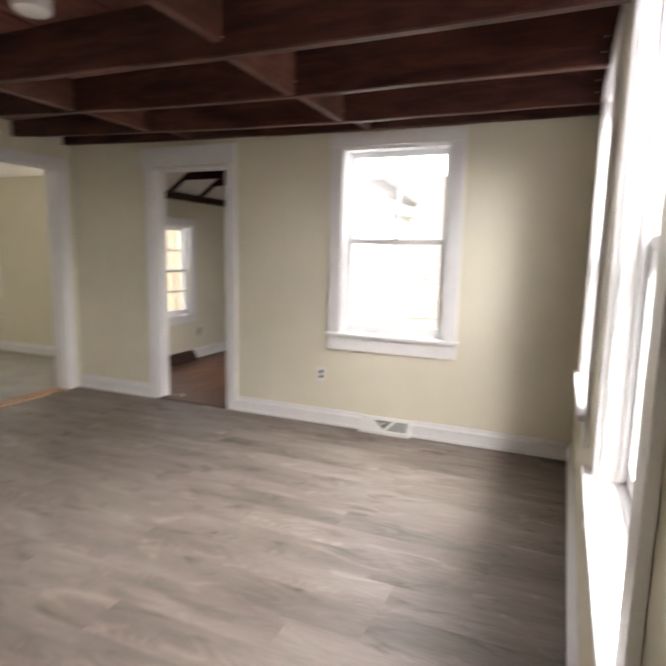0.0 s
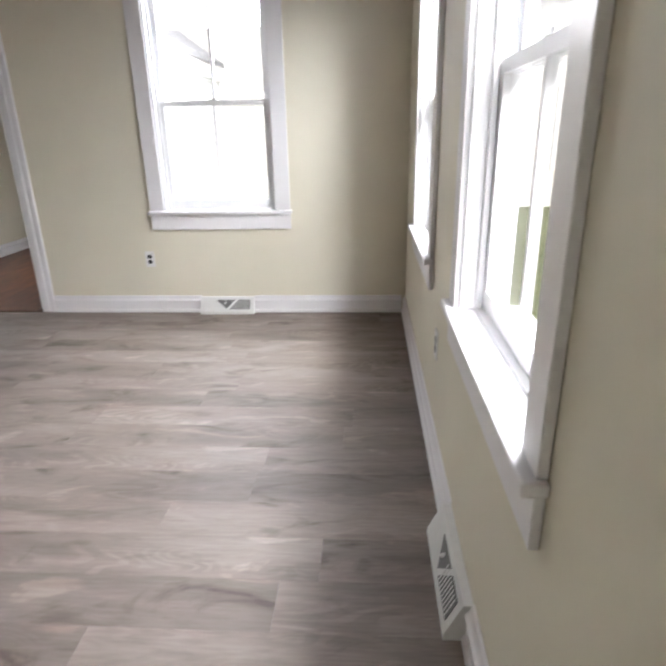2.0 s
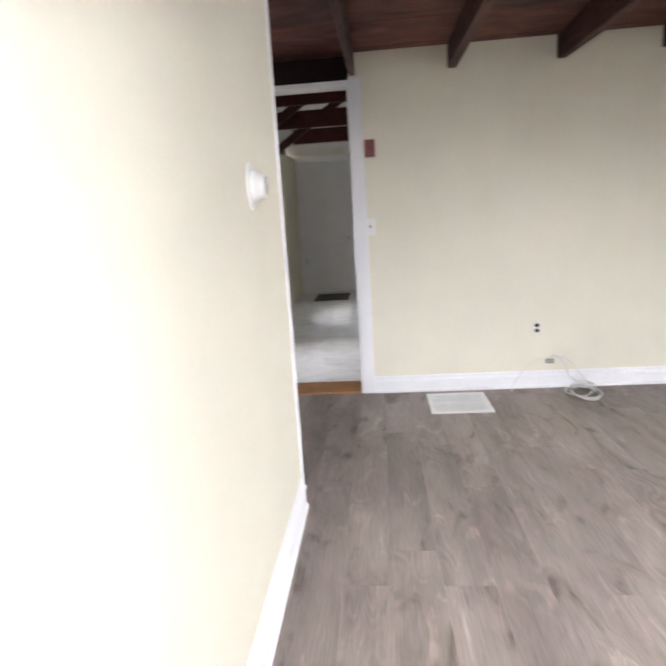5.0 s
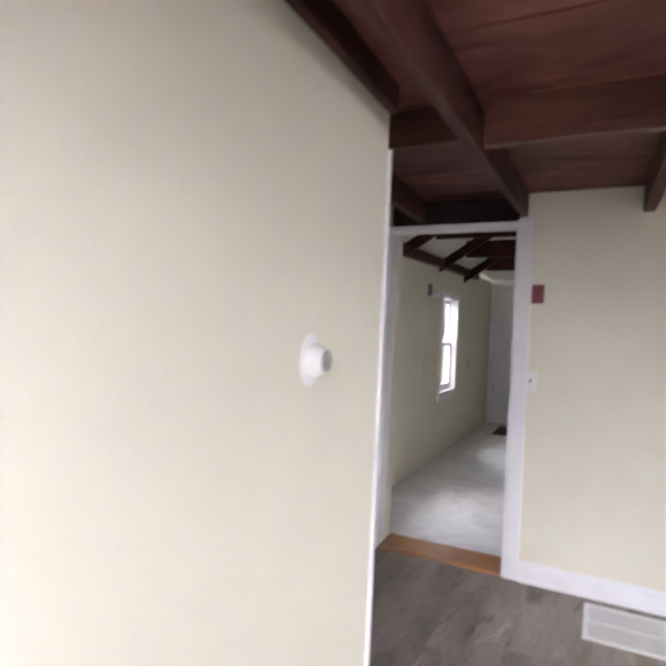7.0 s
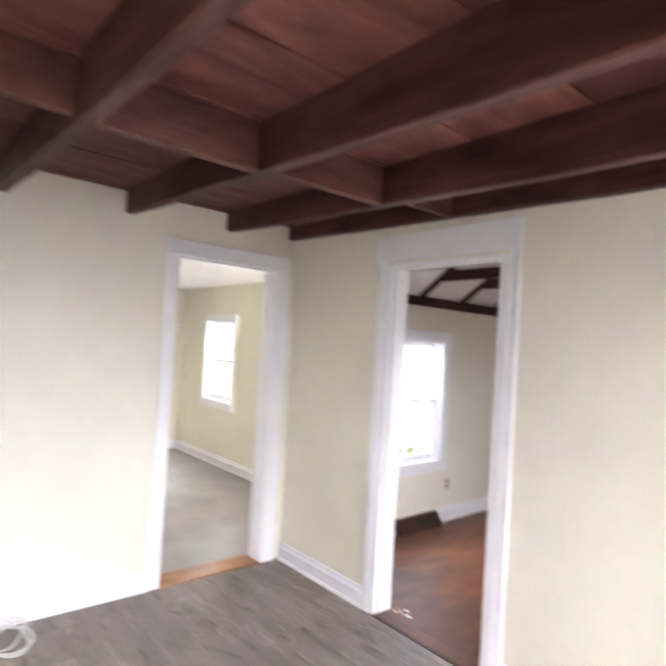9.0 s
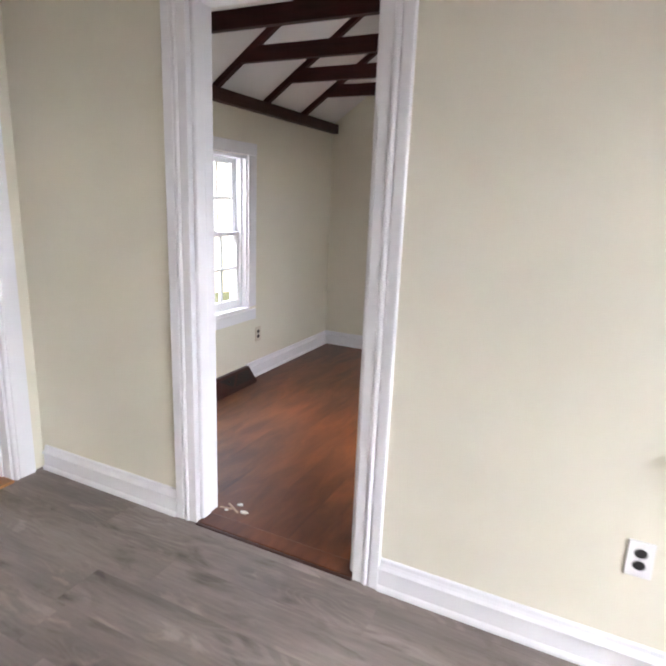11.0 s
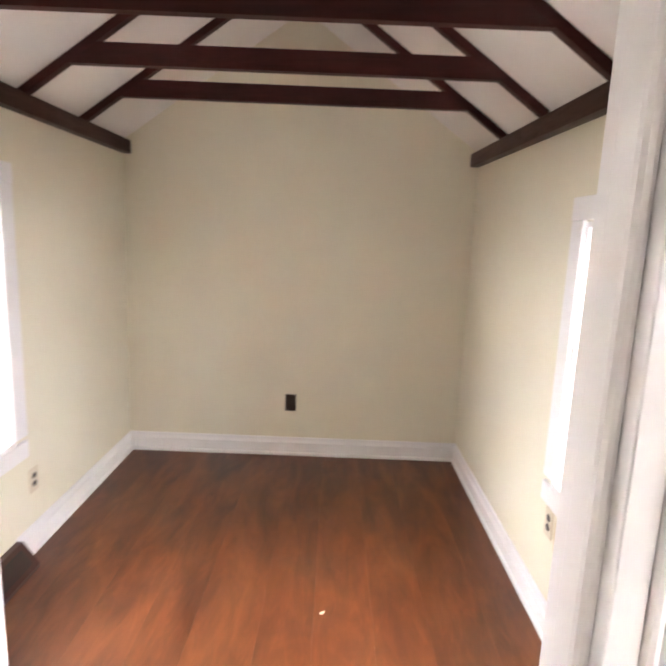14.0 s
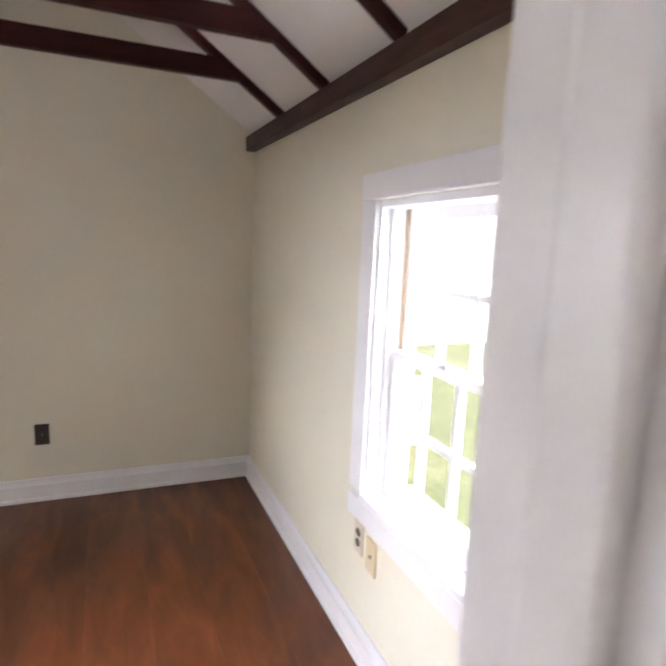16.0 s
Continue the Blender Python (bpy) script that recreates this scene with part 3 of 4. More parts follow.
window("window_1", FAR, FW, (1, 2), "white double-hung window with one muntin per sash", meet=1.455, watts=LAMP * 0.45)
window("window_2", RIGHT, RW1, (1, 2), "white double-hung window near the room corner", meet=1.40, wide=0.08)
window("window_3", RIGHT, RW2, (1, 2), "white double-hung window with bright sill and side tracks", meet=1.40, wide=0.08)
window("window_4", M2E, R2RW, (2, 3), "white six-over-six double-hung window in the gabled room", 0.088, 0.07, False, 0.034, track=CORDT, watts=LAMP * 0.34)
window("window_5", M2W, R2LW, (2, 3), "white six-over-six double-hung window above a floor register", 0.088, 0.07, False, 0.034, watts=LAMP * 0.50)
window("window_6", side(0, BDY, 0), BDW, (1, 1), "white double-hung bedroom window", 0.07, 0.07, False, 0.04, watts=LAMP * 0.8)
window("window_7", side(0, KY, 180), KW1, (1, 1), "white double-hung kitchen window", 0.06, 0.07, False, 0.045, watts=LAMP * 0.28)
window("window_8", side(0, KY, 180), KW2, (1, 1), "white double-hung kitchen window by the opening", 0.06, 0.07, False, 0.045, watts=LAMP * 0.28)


# ---- cased openings ----
def casing_post(m, u0, u1, z1, parent, flip, moulded):
    """An upright casing board; the moulded kind has a bead at its inner edge and a backband."""
    if not moulded:
        ob = part("side_casing", boxes((u0, u1, -0.02, -0.001, 0, z1), bev=0.003), TRIM, parent)
    else:
        w = u1 - u0
        prof = [(0, -0.001), (0, -0.016), (0.004, -0.0215), (0.010, -0.0235), (0.016, -0.0215), (0.020, -0.0165), (0.0225, -0.0135), (0.026, -0.0185), (0.030, -0.020), (w - 0.004, -0.021), (w - 0.001, -0.019), (w, -0.016), (w, -0.001)]
        pts = [((u0 + a) if not flip else (u1 - a), b) for a, b in prof]
        ob = part("side_casing", prism(pts, 0, z1, "z"), TRIM, parent)
    return ob


d2 = thing("door_frame_1", FAR, "white moulded door casing with a tall flat header", "door frame", "structure")
casing_post(FAR, D2[0] - 0.082, D2[0] - 0.014, D2[3] + 0.015, d2, True, True)
casing_post(FAR, D2[1] + 0.014, D2[1] + 0.078, D2[3] + 0.015, d2, False, True)
part("head_casing", boxes((D2[0] - 0.10, D2[1] + 0.08, -0.026, -0.001, D2[3] + 0.016, 2.232), bev=0.003), TRIM, d2)
for a, b, s in ((D2[0] - 0.0135, D2[0] + 0.026, 1), (D2[1] - 0.026, D2[1] + 0.0135, -1)):
    part("jamb", boxes((a, b, -0.016, TW + 0.003, 0, D2[3]), bev=0.003), TRIM, d2)
    c = b if s > 0 else a
    part("door_stop", boxes((c - s * 0.001, c + s * 0.022, 0.006, 0.062, 0.012, D2[3] - 0.018), bev=0.008), TRIM, d2)
part("head_jamb", boxes((D2[0] + 0.026, D2[1] - 0.026, -0.014, TW + 0.003, D2[3] - 0.018, D2[3] + 0.003)), TRIM, d2)
part("head_stop", boxes((D2[0] + 0.064, D2[1] - 0.064, 0.006, 0.062, D2[3] - 0.034, D2[3] - 0.018), bev=0.005), TRIM, d2)
for a, b in ((D2[0] - 0.09, D2[0] + 0.006), (D2[1] - 0.006, D2[1] + 0.09)):
    part("rear_casing", boxes((a, b, TW + 0.001, TW + 0.02, 0, D2[3] + 0.09), bev=0.003), TRIM, d2)
sad = part("threshold_1", boxes((D2[0] + 0.027, D2[1] - 0.027, YF - 0.012, YF + 0.075, -0.012, 0.008), bev=0.004), BROWN)
tagged(sad, "worn red-brown wooden threshold", "threshold", "", "structure")
sad = part("threshold_edge", boxes((D2[0] + 0.027, D2[1] - 0.027, YF - 0.026, YF - 0.013, -0.01, 0.006), bev=0.002), BROWNMT)
tagged(sad, "thin brown metal floor transition strip", "threshold", "", "structure")

bd = thing("door_frame_2", LEFT, "white painted casing of the bedroom doorway", "door frame", "structure")
part("side_casing", boxes((BD[0] - 0.072, BD[0] + 0.006, -0.02, -0.001, 0, BD[3]), bev=0.003), TRIM, bd)
casing_post(LEFT, BD[1] - 0.006, BD[1] + 0.1, BD[3], bd, False, True)
part("head_casing", boxes((BD[0] - 0.074, BD[1] + 0.102, -0.024, -0.001, BD[3] + 0.001, BD[3] + 0.098), bev=0.003), TRIM, bd)
for a, b, s in ((BD[0] - 0.003, BD[0] + 0.018, 1), (BD[1] - 0.018, BD[1] + 0.003, -1)):
    part("jamb", boxes((a, b, -0.003, TW + 0.003, 0, BD[3])), TRIM, bd)
    c = BD[0] + 0.018 if s > 0 else BD[1] - 0.018
    part("door_stop", boxes((c, c + s * 0.012, 0.05, 0.085, 0, BD[3] - 0.018), bev=0.003), TRIM, bd)
part("head_jamb", boxes((BD[0] + 0.018, BD[1] - 0.018, -0.003, TW + 0.003, BD[3] - 0.018, BD[3] + 0.003)), TRIM, bd)
sad = part("threshold_2", boxes((XL - TW - 0.02, XL + 0.03, BD[0] + 0.019, BD[1] - 0.019, -0.012, 0.012), bev=0.005), OAK)
tagged(sad, "orange varnished oak door threshold", "threshold", "", "structure")

ko = thing("door_frame_3", LEFT, "white painted casing of the kitchen opening", "door frame", "structure")
part("side_casing", boxes((KO[1] - 0.006, KO[1] + 0.085, -0.02, -0.001, 0, 2.245), bev=0.003), TRIM, ko)
part("jamb", boxes((KO[1] - 0.018, KO[1] + 0.002, -0.003, TW + 0.003, 0, KH - 0.018)), TRIM, ko)
part("jamb", boxes((KO[0] + 0.001, KO[0] + 0.02, 0.0, TW + 0.003, 0, KH - 0.018)), TRIM, ko)
part("head_board", boxes((KO[0] + 0.001, KO[1] - 0.007, -0.012, TW + 0.003, KH - 0.018, KH + 0.016), bev=0.002), TRIM, ko)
sad = part("threshold_3", boxes((XL - 0.28, XL + 0.005, KO[0] + 0.021, KO[1] - 0.019, -0.012, 0.014), bev=0.005), OAK)
tagged(sad, "orange varnished oak threshold to the kitchen", "threshold", "", "structure")

# corner board of the projecting wall and the door in the nook
tagged(part("trim_corner", boxes((XC - 0.018, XC - 0.001, YT - 0.10, YT + 0.012, 0, 2.175), bev=0.004), TRIM), "white painted corner board on the wall end", "trim", "", "structure")
tagged(part("trim_nook", boxes((XL + 0.002, XL + 0.10, YB + 0.001, YB + 0.019, 0, 2.19), bev=0.003), TRIM), "white painted board at the end of the nook wall", "trim", "", "structure")
nd = thing("door_1", side(0, YB, 180), "closed white panelled door in the nook", "door", "structure")
part("side_casing", boxes((3.94, 4.05, -0.018, -0.001, 0, 2.075), bev=0.003), TRIM, nd)
part("head_casing", boxes((3.03, 4.05, -0.018, -0.001, 2.076, 2.16), bev=0.003), TRIM, nd)
leaf = part("door_leaf", boxes((3.13, 3.935, 0.012, 0.047, 0.01, 2.065), bev=0.003), TRIM, nd)
for a, b in ((3.22, 3.50), (3.57, 3.85)):
    for lo, hi in ((0.18, 0.86), (1.02, 1.93)):
        part("panel", boxes((a, b, 0.004, 0.0125, lo, hi), bev=0.004), TRIM, leaf)
part("latch_plate", boxes((3.935, 4.01, -0.022, -0.018, 0.975, 1.04), bev=0.001), BRASS, nd, "worn brass latch plate")
part("latch_bolt", turned([(0.004, -0.045), (0.016, -0.044), (0.02, -0.036), (0.016, -0.027), (0.007, -0.022), (0.007, 0.012)], 20, "y"), BRASS, nd, "small brass knob").location = (3.93, 0, 1.005)
part("hook", turned([(0.003, -0.022), (0.009, -0.021), (0.01, -0.014), (0.005, -0.01), (0.005, 0.012)], 16, "y"), TRIM, leaf).location = (3.80, 0, 0.70)


# ---- outlets, switches, thermostat ----
def outlet(m, u, z, plate, socket, label, w=0.071, h=0.116):
    t = thing("wall_outlet", m @ pose(u, 0, z), label, "outlet", "")
    part("cover_plate", boxes((-w / 2, w / 2, -0.006, -0.0005, -h / 2, h / 2), bev=0.0025), plate, t)
    for s in (0.0195, -0.0195):
        bm = turned([(0.0165, -0.0075), (0.0172, -0.0068), (0.0172, -0.004)], 24, "y")
        bmesh.ops.scale(bm, vec=(1, 1, 0.86), verts=bm.verts)
        sk = part("socket", bm, socket, t)
        sk.location = (0, 0, s)
    part("screw", turned([(0.003, -0.0072), (0.003, -0.005)], 12, "y"), CHROME, t)
    return t


outlet(FAR, -1.728, 0.403, PLATE, BLACK, "white duplex outlet plate with dark sockets")
outlet(LEFT, 1.817, 0.448, paint("cream_painted_plate", (0.74, 0.71, 0.615), 0.5), BLACK, "cream painted duplex outlet with dark sockets")
outlet(RIGHT, -2.0, 0.46, PLATE, BLACK, "white duplex outlet below the window")
outlet(M2W, 5.66, 0.335, BEIGE, BROWNPL, "beige duplex outlet beside the window")
outlet(M2E, -5.27, 0.43, BEIGE, BROWNPL, "beige duplex outlet below the window corner")


def switch(m, u, z, plate, toggle, label, w=0.071, h=0.116, name="light_switch"):
    t = thing(name, m @ pose(u, 0, z), label, "switch", "")
    part("cover_plate", boxes((-w / 2, w / 2, -0.006, -0.0005, -h / 2, h / 2), bev=0.0025), plate, t)
    part("toggle", boxes((-0.005, 0.005, -0.018, -0.006, -0.006, 0.014), bev=0.002), toggle, t)
    for s in (0.03, -0.03):
        part("screw", turned([(0.003, -0.0072), (0.003, -0.005)], 12, "y"), CHROME, t).location = (0, 0, s)
    return t


switch(LEFT, 0.645, 1.238, PLATE, BROWNPL, "white light switch plate with dark toggle")
switch(RIGHT, -0.304, 1.246, PLATE, BLACK, "white light switch plate with black toggle")
t = thing("wall_alarm_box", LEFT @ pose(0.665, 0, 1.777), "dull red alarm switch plate on the wall", "alarm switch")
part("cover_plate", boxes((-0.036, 0.036, -0.012, -0.0005, -0.058, 0.058), bev=0.003), REDPL, t)
part("toggle", boxes((-0.006, 0.006, -0.022, -0.012, -0.01, 0.014), bev=0.002), BLACK, t)
t = thing("blank_plate", side(0, R2B, 0) @ pose(-3.188, 0, 0.371), "dark brown blank outlet plate", "outlet plate")
part("cover_plate", boxes((-0.036, 0.036, -0.006, -0.0005, -0.058, 0.058), bev=0.003), BROWNPL, t)
part("screw", turned([(0.003, -0.0072), (0.003, -0.005)], 12, "y"), CHROME, t)
t = thing("phone_jack", M2E @ pose(-5.17, 0, 0.412), "ivory phone jack plate beside the outlet", "phone jack")
part("cover_plate", boxes((-0.036, 0.036, -0.007, -0.0005, -0.06, 0.06), bev=0.003), IVORY, t)
part("port", boxes((-0.007, 0.007, -0.0085, -0.006, -0.006, 0.006)), BLACK, t)

t = thing("thermostat", THERMO @ pose(2.146, 0, 1.415), "round white dial thermostat on an oval backplate", "thermostat")
bm = turned([(0.066, -0.001), (0.066, -0.006), (0.060, -0.010), (0.04, -0.011)], 48, "y")
bmesh.ops.scale(bm, vec=(0.80, 1, 1.12), verts=bm.verts)
part("backplate", bm, PLATE, t, "oval white backplate", True)
part("body", turned([(0.047, -0.010), (0.047, -0.022), (0.043, -0.028), (0.040, -0.036), (0.036, -0.050), (0.030, -0.053)], 40, "y"), PLATE, t, "", True)
part("dial", turned([(0.0295, -0.052), (0.029, -0.0555), (0.024, -0.056)], 40, "y"), CHROME, t, "grey dial face", True)
part("pointer", boxes((-0.002, 0.002, -0.0575, -0.056, 0.004, 0.02)), PLATE, t)

# ---- ceiling lamp ----
t = thing("ceiling_lamp", pose(-2.12, 1.68, ZB), "small round flush lamp with white glass on a cream ring", "ceiling light")
part("ring", turned([(0.078, 0.003), (0.080, -0.008), (0.079, -0.022), (0.074, -0.026)], 48), CREAM, t, "cream metal ring", True)
part("shade", turned([(0.074, -0.024), (0.079, -0.030), (0.080, -0.046), (0.076, -0.062), (0.064, -0.071), (0.036, -0.076), (0.006, -0.077)], 48), OPAL, t, "white opal glass shade", True)


# ---- registers ----
def base_register(m, u0, u1, h, d, mat, name_label, mesh):
    """A sloped baseboard register: sheet-metal shell with a sloped face, cut-out grille and damper."""
    t = thing("floor_register", m @ pose((u0 + u1) / 2, 0, 0), name_label, "heating register")
    w = (u1 - u0) / 2
    shell = prism([(-0.002, 0.0), (-d, 0.0), (-d, 0.018), (-0.028, h), (-0.002, h)], -w, w, "x")
    part("shell", shell, mat, t)
    n = Vector((0, -(h - 0.018), -(d - 0.028))).normalized()
    def on(u, f, lift):
        y, z = -d + (d - 0.028) * f, 0.018 + (h - 0.018) * f
        return Vector((u, y, z)) + n * lift
    def plate(name, pts, mt, lift=0.003):
        bm = bmesh.new()
        a = [bm.verts.new(on(u, f, lift)) for u, f in pts]
        b = [bm.verts.new(on(u, f, -0.002)) for u, f in pts]
        bm.faces.new(a)
        bm.faces.new(b[::-1])
        for i in range(len(pts)):
            bm.faces.new((a[i], b[i], b[(i + 1) % len(pts)], a[(i + 1) % len(pts)]))
        bmesh.ops.recalc_face_normals(bm, faces=bm.faces)
        return part(name, bm, mt, t)
    plate("grille", [(0.10 * w, 0.2), (0.86 * w, 0.2), (0.86 * w, 0.82), (0.42 * w, 0.82)], mesh)
    plate("grille", [(-0.40 * w, 0.82), (0.30 * w, 0.82), (-0.02 * w, 0.24)], mesh)
    for k in range(9):
        u = 0.18 * w + k * 0.075 * w
        plate("slat", [(u, 0.24), (u + 0.02 * w, 0.24), (u + 0.02 * w, 0.78), (u, 0.78)], mat, 0.0045)
    part("damper_knob", turned([(0.006, 0), (0.006, 0.014), (0.003, 0.016)], 14, "z"), mat, t).matrix_basis = Matrix.Translation(on(-0.06 * w, 0.66, 0.0)) @ n.to_track_quat("Z", "Y").to_matrix().to_4x4()
    return t


base_register(FAR, -1.37, -0.97, 0.118, 0.075, REGW, "white sheet-metal baseboard heating register", GRILLE)
base_register(RIGHT, -1.46, -1.05, 0.118, 0.075, REGW, "white sheet-metal baseboard heating register under the window", GRILLE)
base_register(M2W, 4.96, 5.50, 0.115, 0.10, BROWNMT, "dark brown metal baseboard heating register", BLACK)

t = thing("floor_grate", pose(-4.05, 1.208, 0), "white painted flat floor register", "heating register")
fx, fy = 0.205, 0.205
part("frame", boxes((-fx, fx, -fy, -fy + 0.03, 0.0005, 0.007), (-fx, fx, fy - 0.03, fy, 0.0005, 0.007), (-fx, -fx + 0.03, -fy + 0.03, fy - 0.03, 0.0005, 0.007), (fx - 0.03, fx, -fy + 0.03, fy - 0.03, 0.0005, 0.007)), REGW, t)
part("backing", boxes((-fx + 0.03, fx - 0.03, -fy + 0.03, fy - 0.03, 0.0005, 0.002)), GRILLE, t)
bar = mesh_from("slat", boxes((-fx + 0.03, fx - 0.03, -0.0052, 0.0052, 0.002, 0.006)), REGW)
for k in range(24):
    b = new("slat", bar)
    b.parent = t
    b.location = (0, -fy + 0.038 + k * 0.0145, 0)
part("rib", boxes((-0.008, 0.008, -fy + 0.03, fy - 0.03, 0.002, 0.0068)), REGW, t)


# ---- loose cable by the outlet ----
def cable(name, pts, r, mat, label, cat):
    cu = bpy.data.curves.new(name, "CURVE")
    cu.dimensions, cu.bevel_depth, cu.bevel_resolution, cu.resolution_u = "3D", r, 2, 6
    sp = cu.splines.new("BEZIER")
    sp.bezier_points.add(len(pts) - 1)
    for bp, q in zip(sp.bezier_points, pts):
        bp.co, bp.handle_left_type, bp.handle_right_type = q, "AUTO", "AUTO"
    me = bpy.data.meshes.new_from_object(bpy.data.objects.new("tmp", cu))
    me.materials.append(mat)
    for p in me.polygons:
        p.use_smooth = True
    return tagged(new(name, me), label, cat)


def coil(cx, cy, cz, r, turns, n, tilt, drift):
    out = []
    for i in range(n):
        a = 2 * math.pi * turns * i / n
        out.append((cx + math.cos(a) * r * tilt + rng.uniform(-0.006, 0.006), cy + math.sin(a) * r + drift * i / n, cz + 0.006 + abs(math.cos(a * 0.5)) * 0.012))
    return out


def loops(cy, cx, r, n, lean):
    """Loose turns that stand against the baseboard and lie on the floor."""
    out = []
    for i in range(n * 10):
        a = 2 * math.pi * i / 10
        k = r * (1 + 0.12 * math.sin(i * 1.7))
        h = 0.5 - 0.5 * math.cos(a)
        out.append((cx + k * 0.9 * (1 - h) + 0.02, cy + math.sin(a) * k + 0.012 * math.sin(i), 0.006 + h * lean * (0.7 + 0.3 * math.sin(i * 0.9))))
    return out


def ring(cx, cy, r, n, a0, turns, lift):
    """Loose uneven turns on the floor, some of them lifted a little."""
    out = []
    for i in range(n):
        a = a0 + 2 * math.pi * turns * i / n
        k = r * (1 + 0.13 * math.sin(i * 1.3) + 0.06 * math.sin(i * 0.37))
        out.append((cx + math.cos(a) * k, cy + math.sin(a) * k * 0.85 + 0.02 * math.sin(i * 0.5), 0.006 + lift * (0.5 + 0.5 * math.sin(i * 0.8))))
    return out


cable("coaxial_cable", [(XL - 0.003, 1.91, 0.20), (XL + 0.05, 1.93, 0.25), (XL + 0.085, 1.99, 0.20), (XL + 0.06, 2.04, 0.09)] + ring(-4.16, 2.09, 0.125, 26, 2.6, 2.6, 0.02), 0.0052, CORD, "loose white coaxial cable coiled on the floor", "cable")
cable("phone_cable", [(XL - 0.003, 1.90, 0.20), (XL + 0.025, 1.86, 0.23), (XL + 0.04, 1.77, 0.20), (XL + 0.045, 1.69, 0.11), (XL + 0.06, 1.63, 0.02), (XL + 0.09, 1.62, 0.005)], 0.0046, CORD, "thin white cable hanging from the wall", "cable")
cable("speaker_cable", [(XL - 0.003, 1.92, 0.19), (XL + 0.05, 1.95, 0.24), (XL + 0.09, 2.02, 0.22), (XL + 0.08, 2.10, 0.12), (XL + 0.07, 2.17, 0.04)] + ring(-4.19, 2.10, 0.10, 14, 1.8, 1.4, 0.05), 0.004, CORD, "thin white cable looping over the baseboard", "cable")
t = thing("wall_splitter", LEFT @ pose(1.91, 0, 0.20), "small grey-green cable splitter against the wall", "cable splitter")
part("body", boxes((-0.03, 0.03, -0.026, -0.001, -0.017, 0.017), bev=0.004), SPLIT, t)
for s in (-0.015, 0.015):
    part("terminal", turned([(0.005, -0.036), (0.005, -0.022)], 12, "y"), CHROME, t).location = (s, 0, 0)

# ---- gabled room: plates, rafters, collar ties ----
for x, s in ((R2L, 1), (R2R, -1)):
    bm = boxes((x + s * 0.0, x + s * 0.055, R2F, R2B, 1.955, 2.035), bev=0.004)
    for v in bm.verts:
        if s < 0 and v.co.y < R2F + 0.1:
            v.co.z -= 0.04      # the east plate drops a little towards the doorway
    ob = part("wall_plate_beam", bm, PLATEW)
    tagged(ob, "dark stained wall plate beam under the sloping ceiling", "beam", "wall plates")
slope_k = (RZ - EZ) / (R2R - RX)
ang = math.atan(slope_k)
for y in (6.25, 5.70, 5.125, 4.55, 4.0):
    t = thing("roof_truss", pose(RX, y, 0), "dark stained rafter pair with a collar tie", "truss", "", "trusses under the sloping ceiling")
    for s in (1, -1):
        half = (R2R - RX)
        dz, wd = 0.046, 0.019
        pts = [(s * (half - 0.02), EZ + 0.02 * slope_k - 0.002 - 0.0), (0.0, RZ - 0.002), (0.0, RZ - dz), (s * (half - 0.02), EZ + 0.02 * slope_k - dz)]
        part("rafter", prism([(a, b) for a, b in pts], -wd, wd, "y"), RAFT, t)
    z0, z1 = 2.155, 2.24
    h0, h1 = (RZ - 0.046 - z0) / slope_k + 0.01, (RZ - 0.046 - z1) / slope_k + 0.01
    tie = prism([(-h0, z0), (h0, z0), (h1, z1), (-h1, z1)], -0.0185, 0.0185, "y")
    part("collar_tie", tie, RAFT, t)

# ---- kitchen: beams, door, mat, wall fixture ----
def kbeam(z0, z1):
    bm = bmesh.new()
    h = 0.10
    vs = [bm.verts.new(p) for p in ((XK, KY, z0), (-9.2, KY, z1), (-9.2, KY + 0.07, z1), (XK, KY + 0.07, z0), (XK, KY, z0 + h), (-9.2, KY, z1 + h), (-9.2, KY + 0.07, z1 + h), (XK, KY + 0.07, z0 + h))]
    for q in ((0, 1, 2, 3), (4, 7, 6, 5), (0, 4, 5, 1), (1, 5, 6, 2), (2, 6, 7, 3), (3, 7, 4, 0)):
        bm.faces.new([vs[i] for i in q])
    return bm


tagged(part("kitchen_wall_beam", kbeam(2.21, 2.36), RAFT), "dark stained beam along the kitchen wall", "beam")
kk = (3.35 - 2.38) / (KM - KY)
for x in (-5.9, -7.2, -8.5):
    t = thing("kitchen_truss", pose(x, KM, 0), "dark stained kitchen rafter pair with a tie beam", "truss", "", "kitchen trusses")
    hw = KM - KY
    for s in (1, -1):
        part("rafter", prism([(s * hw, 2.37), (0, 3.34), (0, 3.22), (s * hw, 2.25)], -0.03, 0.03, "x"), RAFT, t)
    part("tie_beam", boxes((-0.075, -0.031, -hw * 0.80, hw * 0.80, 2.42, 2.62), bev=0.004), RAFT, t)
kd = thing("door_2", side(KX, 0, 90), "closed tall white panelled kitchen door", "door", "structure")
part("door_leaf", boxes((KY + 0.10, KY + 1.0, 0.01, 0.06, 0.0, 2.38)), TRIM, kd)
for a, b in ((KY + 0.2, KY + 0.5), (KY + 0.58, KY + 0.9)):
    for lo, hi in ((0.2, 0.95), (1.15, 2.2)):
        part("panel", boxes((a, b, 0.002, 0.011, lo, hi), bev=0.004), TRIM, kd)
part("side_casing", boxes((KY + 0.02, KY + 0.10, -0.018, -0.001, 0, 2.38), bev=0.003), TRIM, kd)
part("side_casing", boxes((KY + 1.0, KY + 1.08, -0.018, -0.001, 0, 2.38), bev=0.003), TRIM, kd)
part("head_casing", boxes((KY + 0.02, KY + 1.08, -0.018, -0.001, 2.381, 2.46), bev=0.003), TRIM, kd)
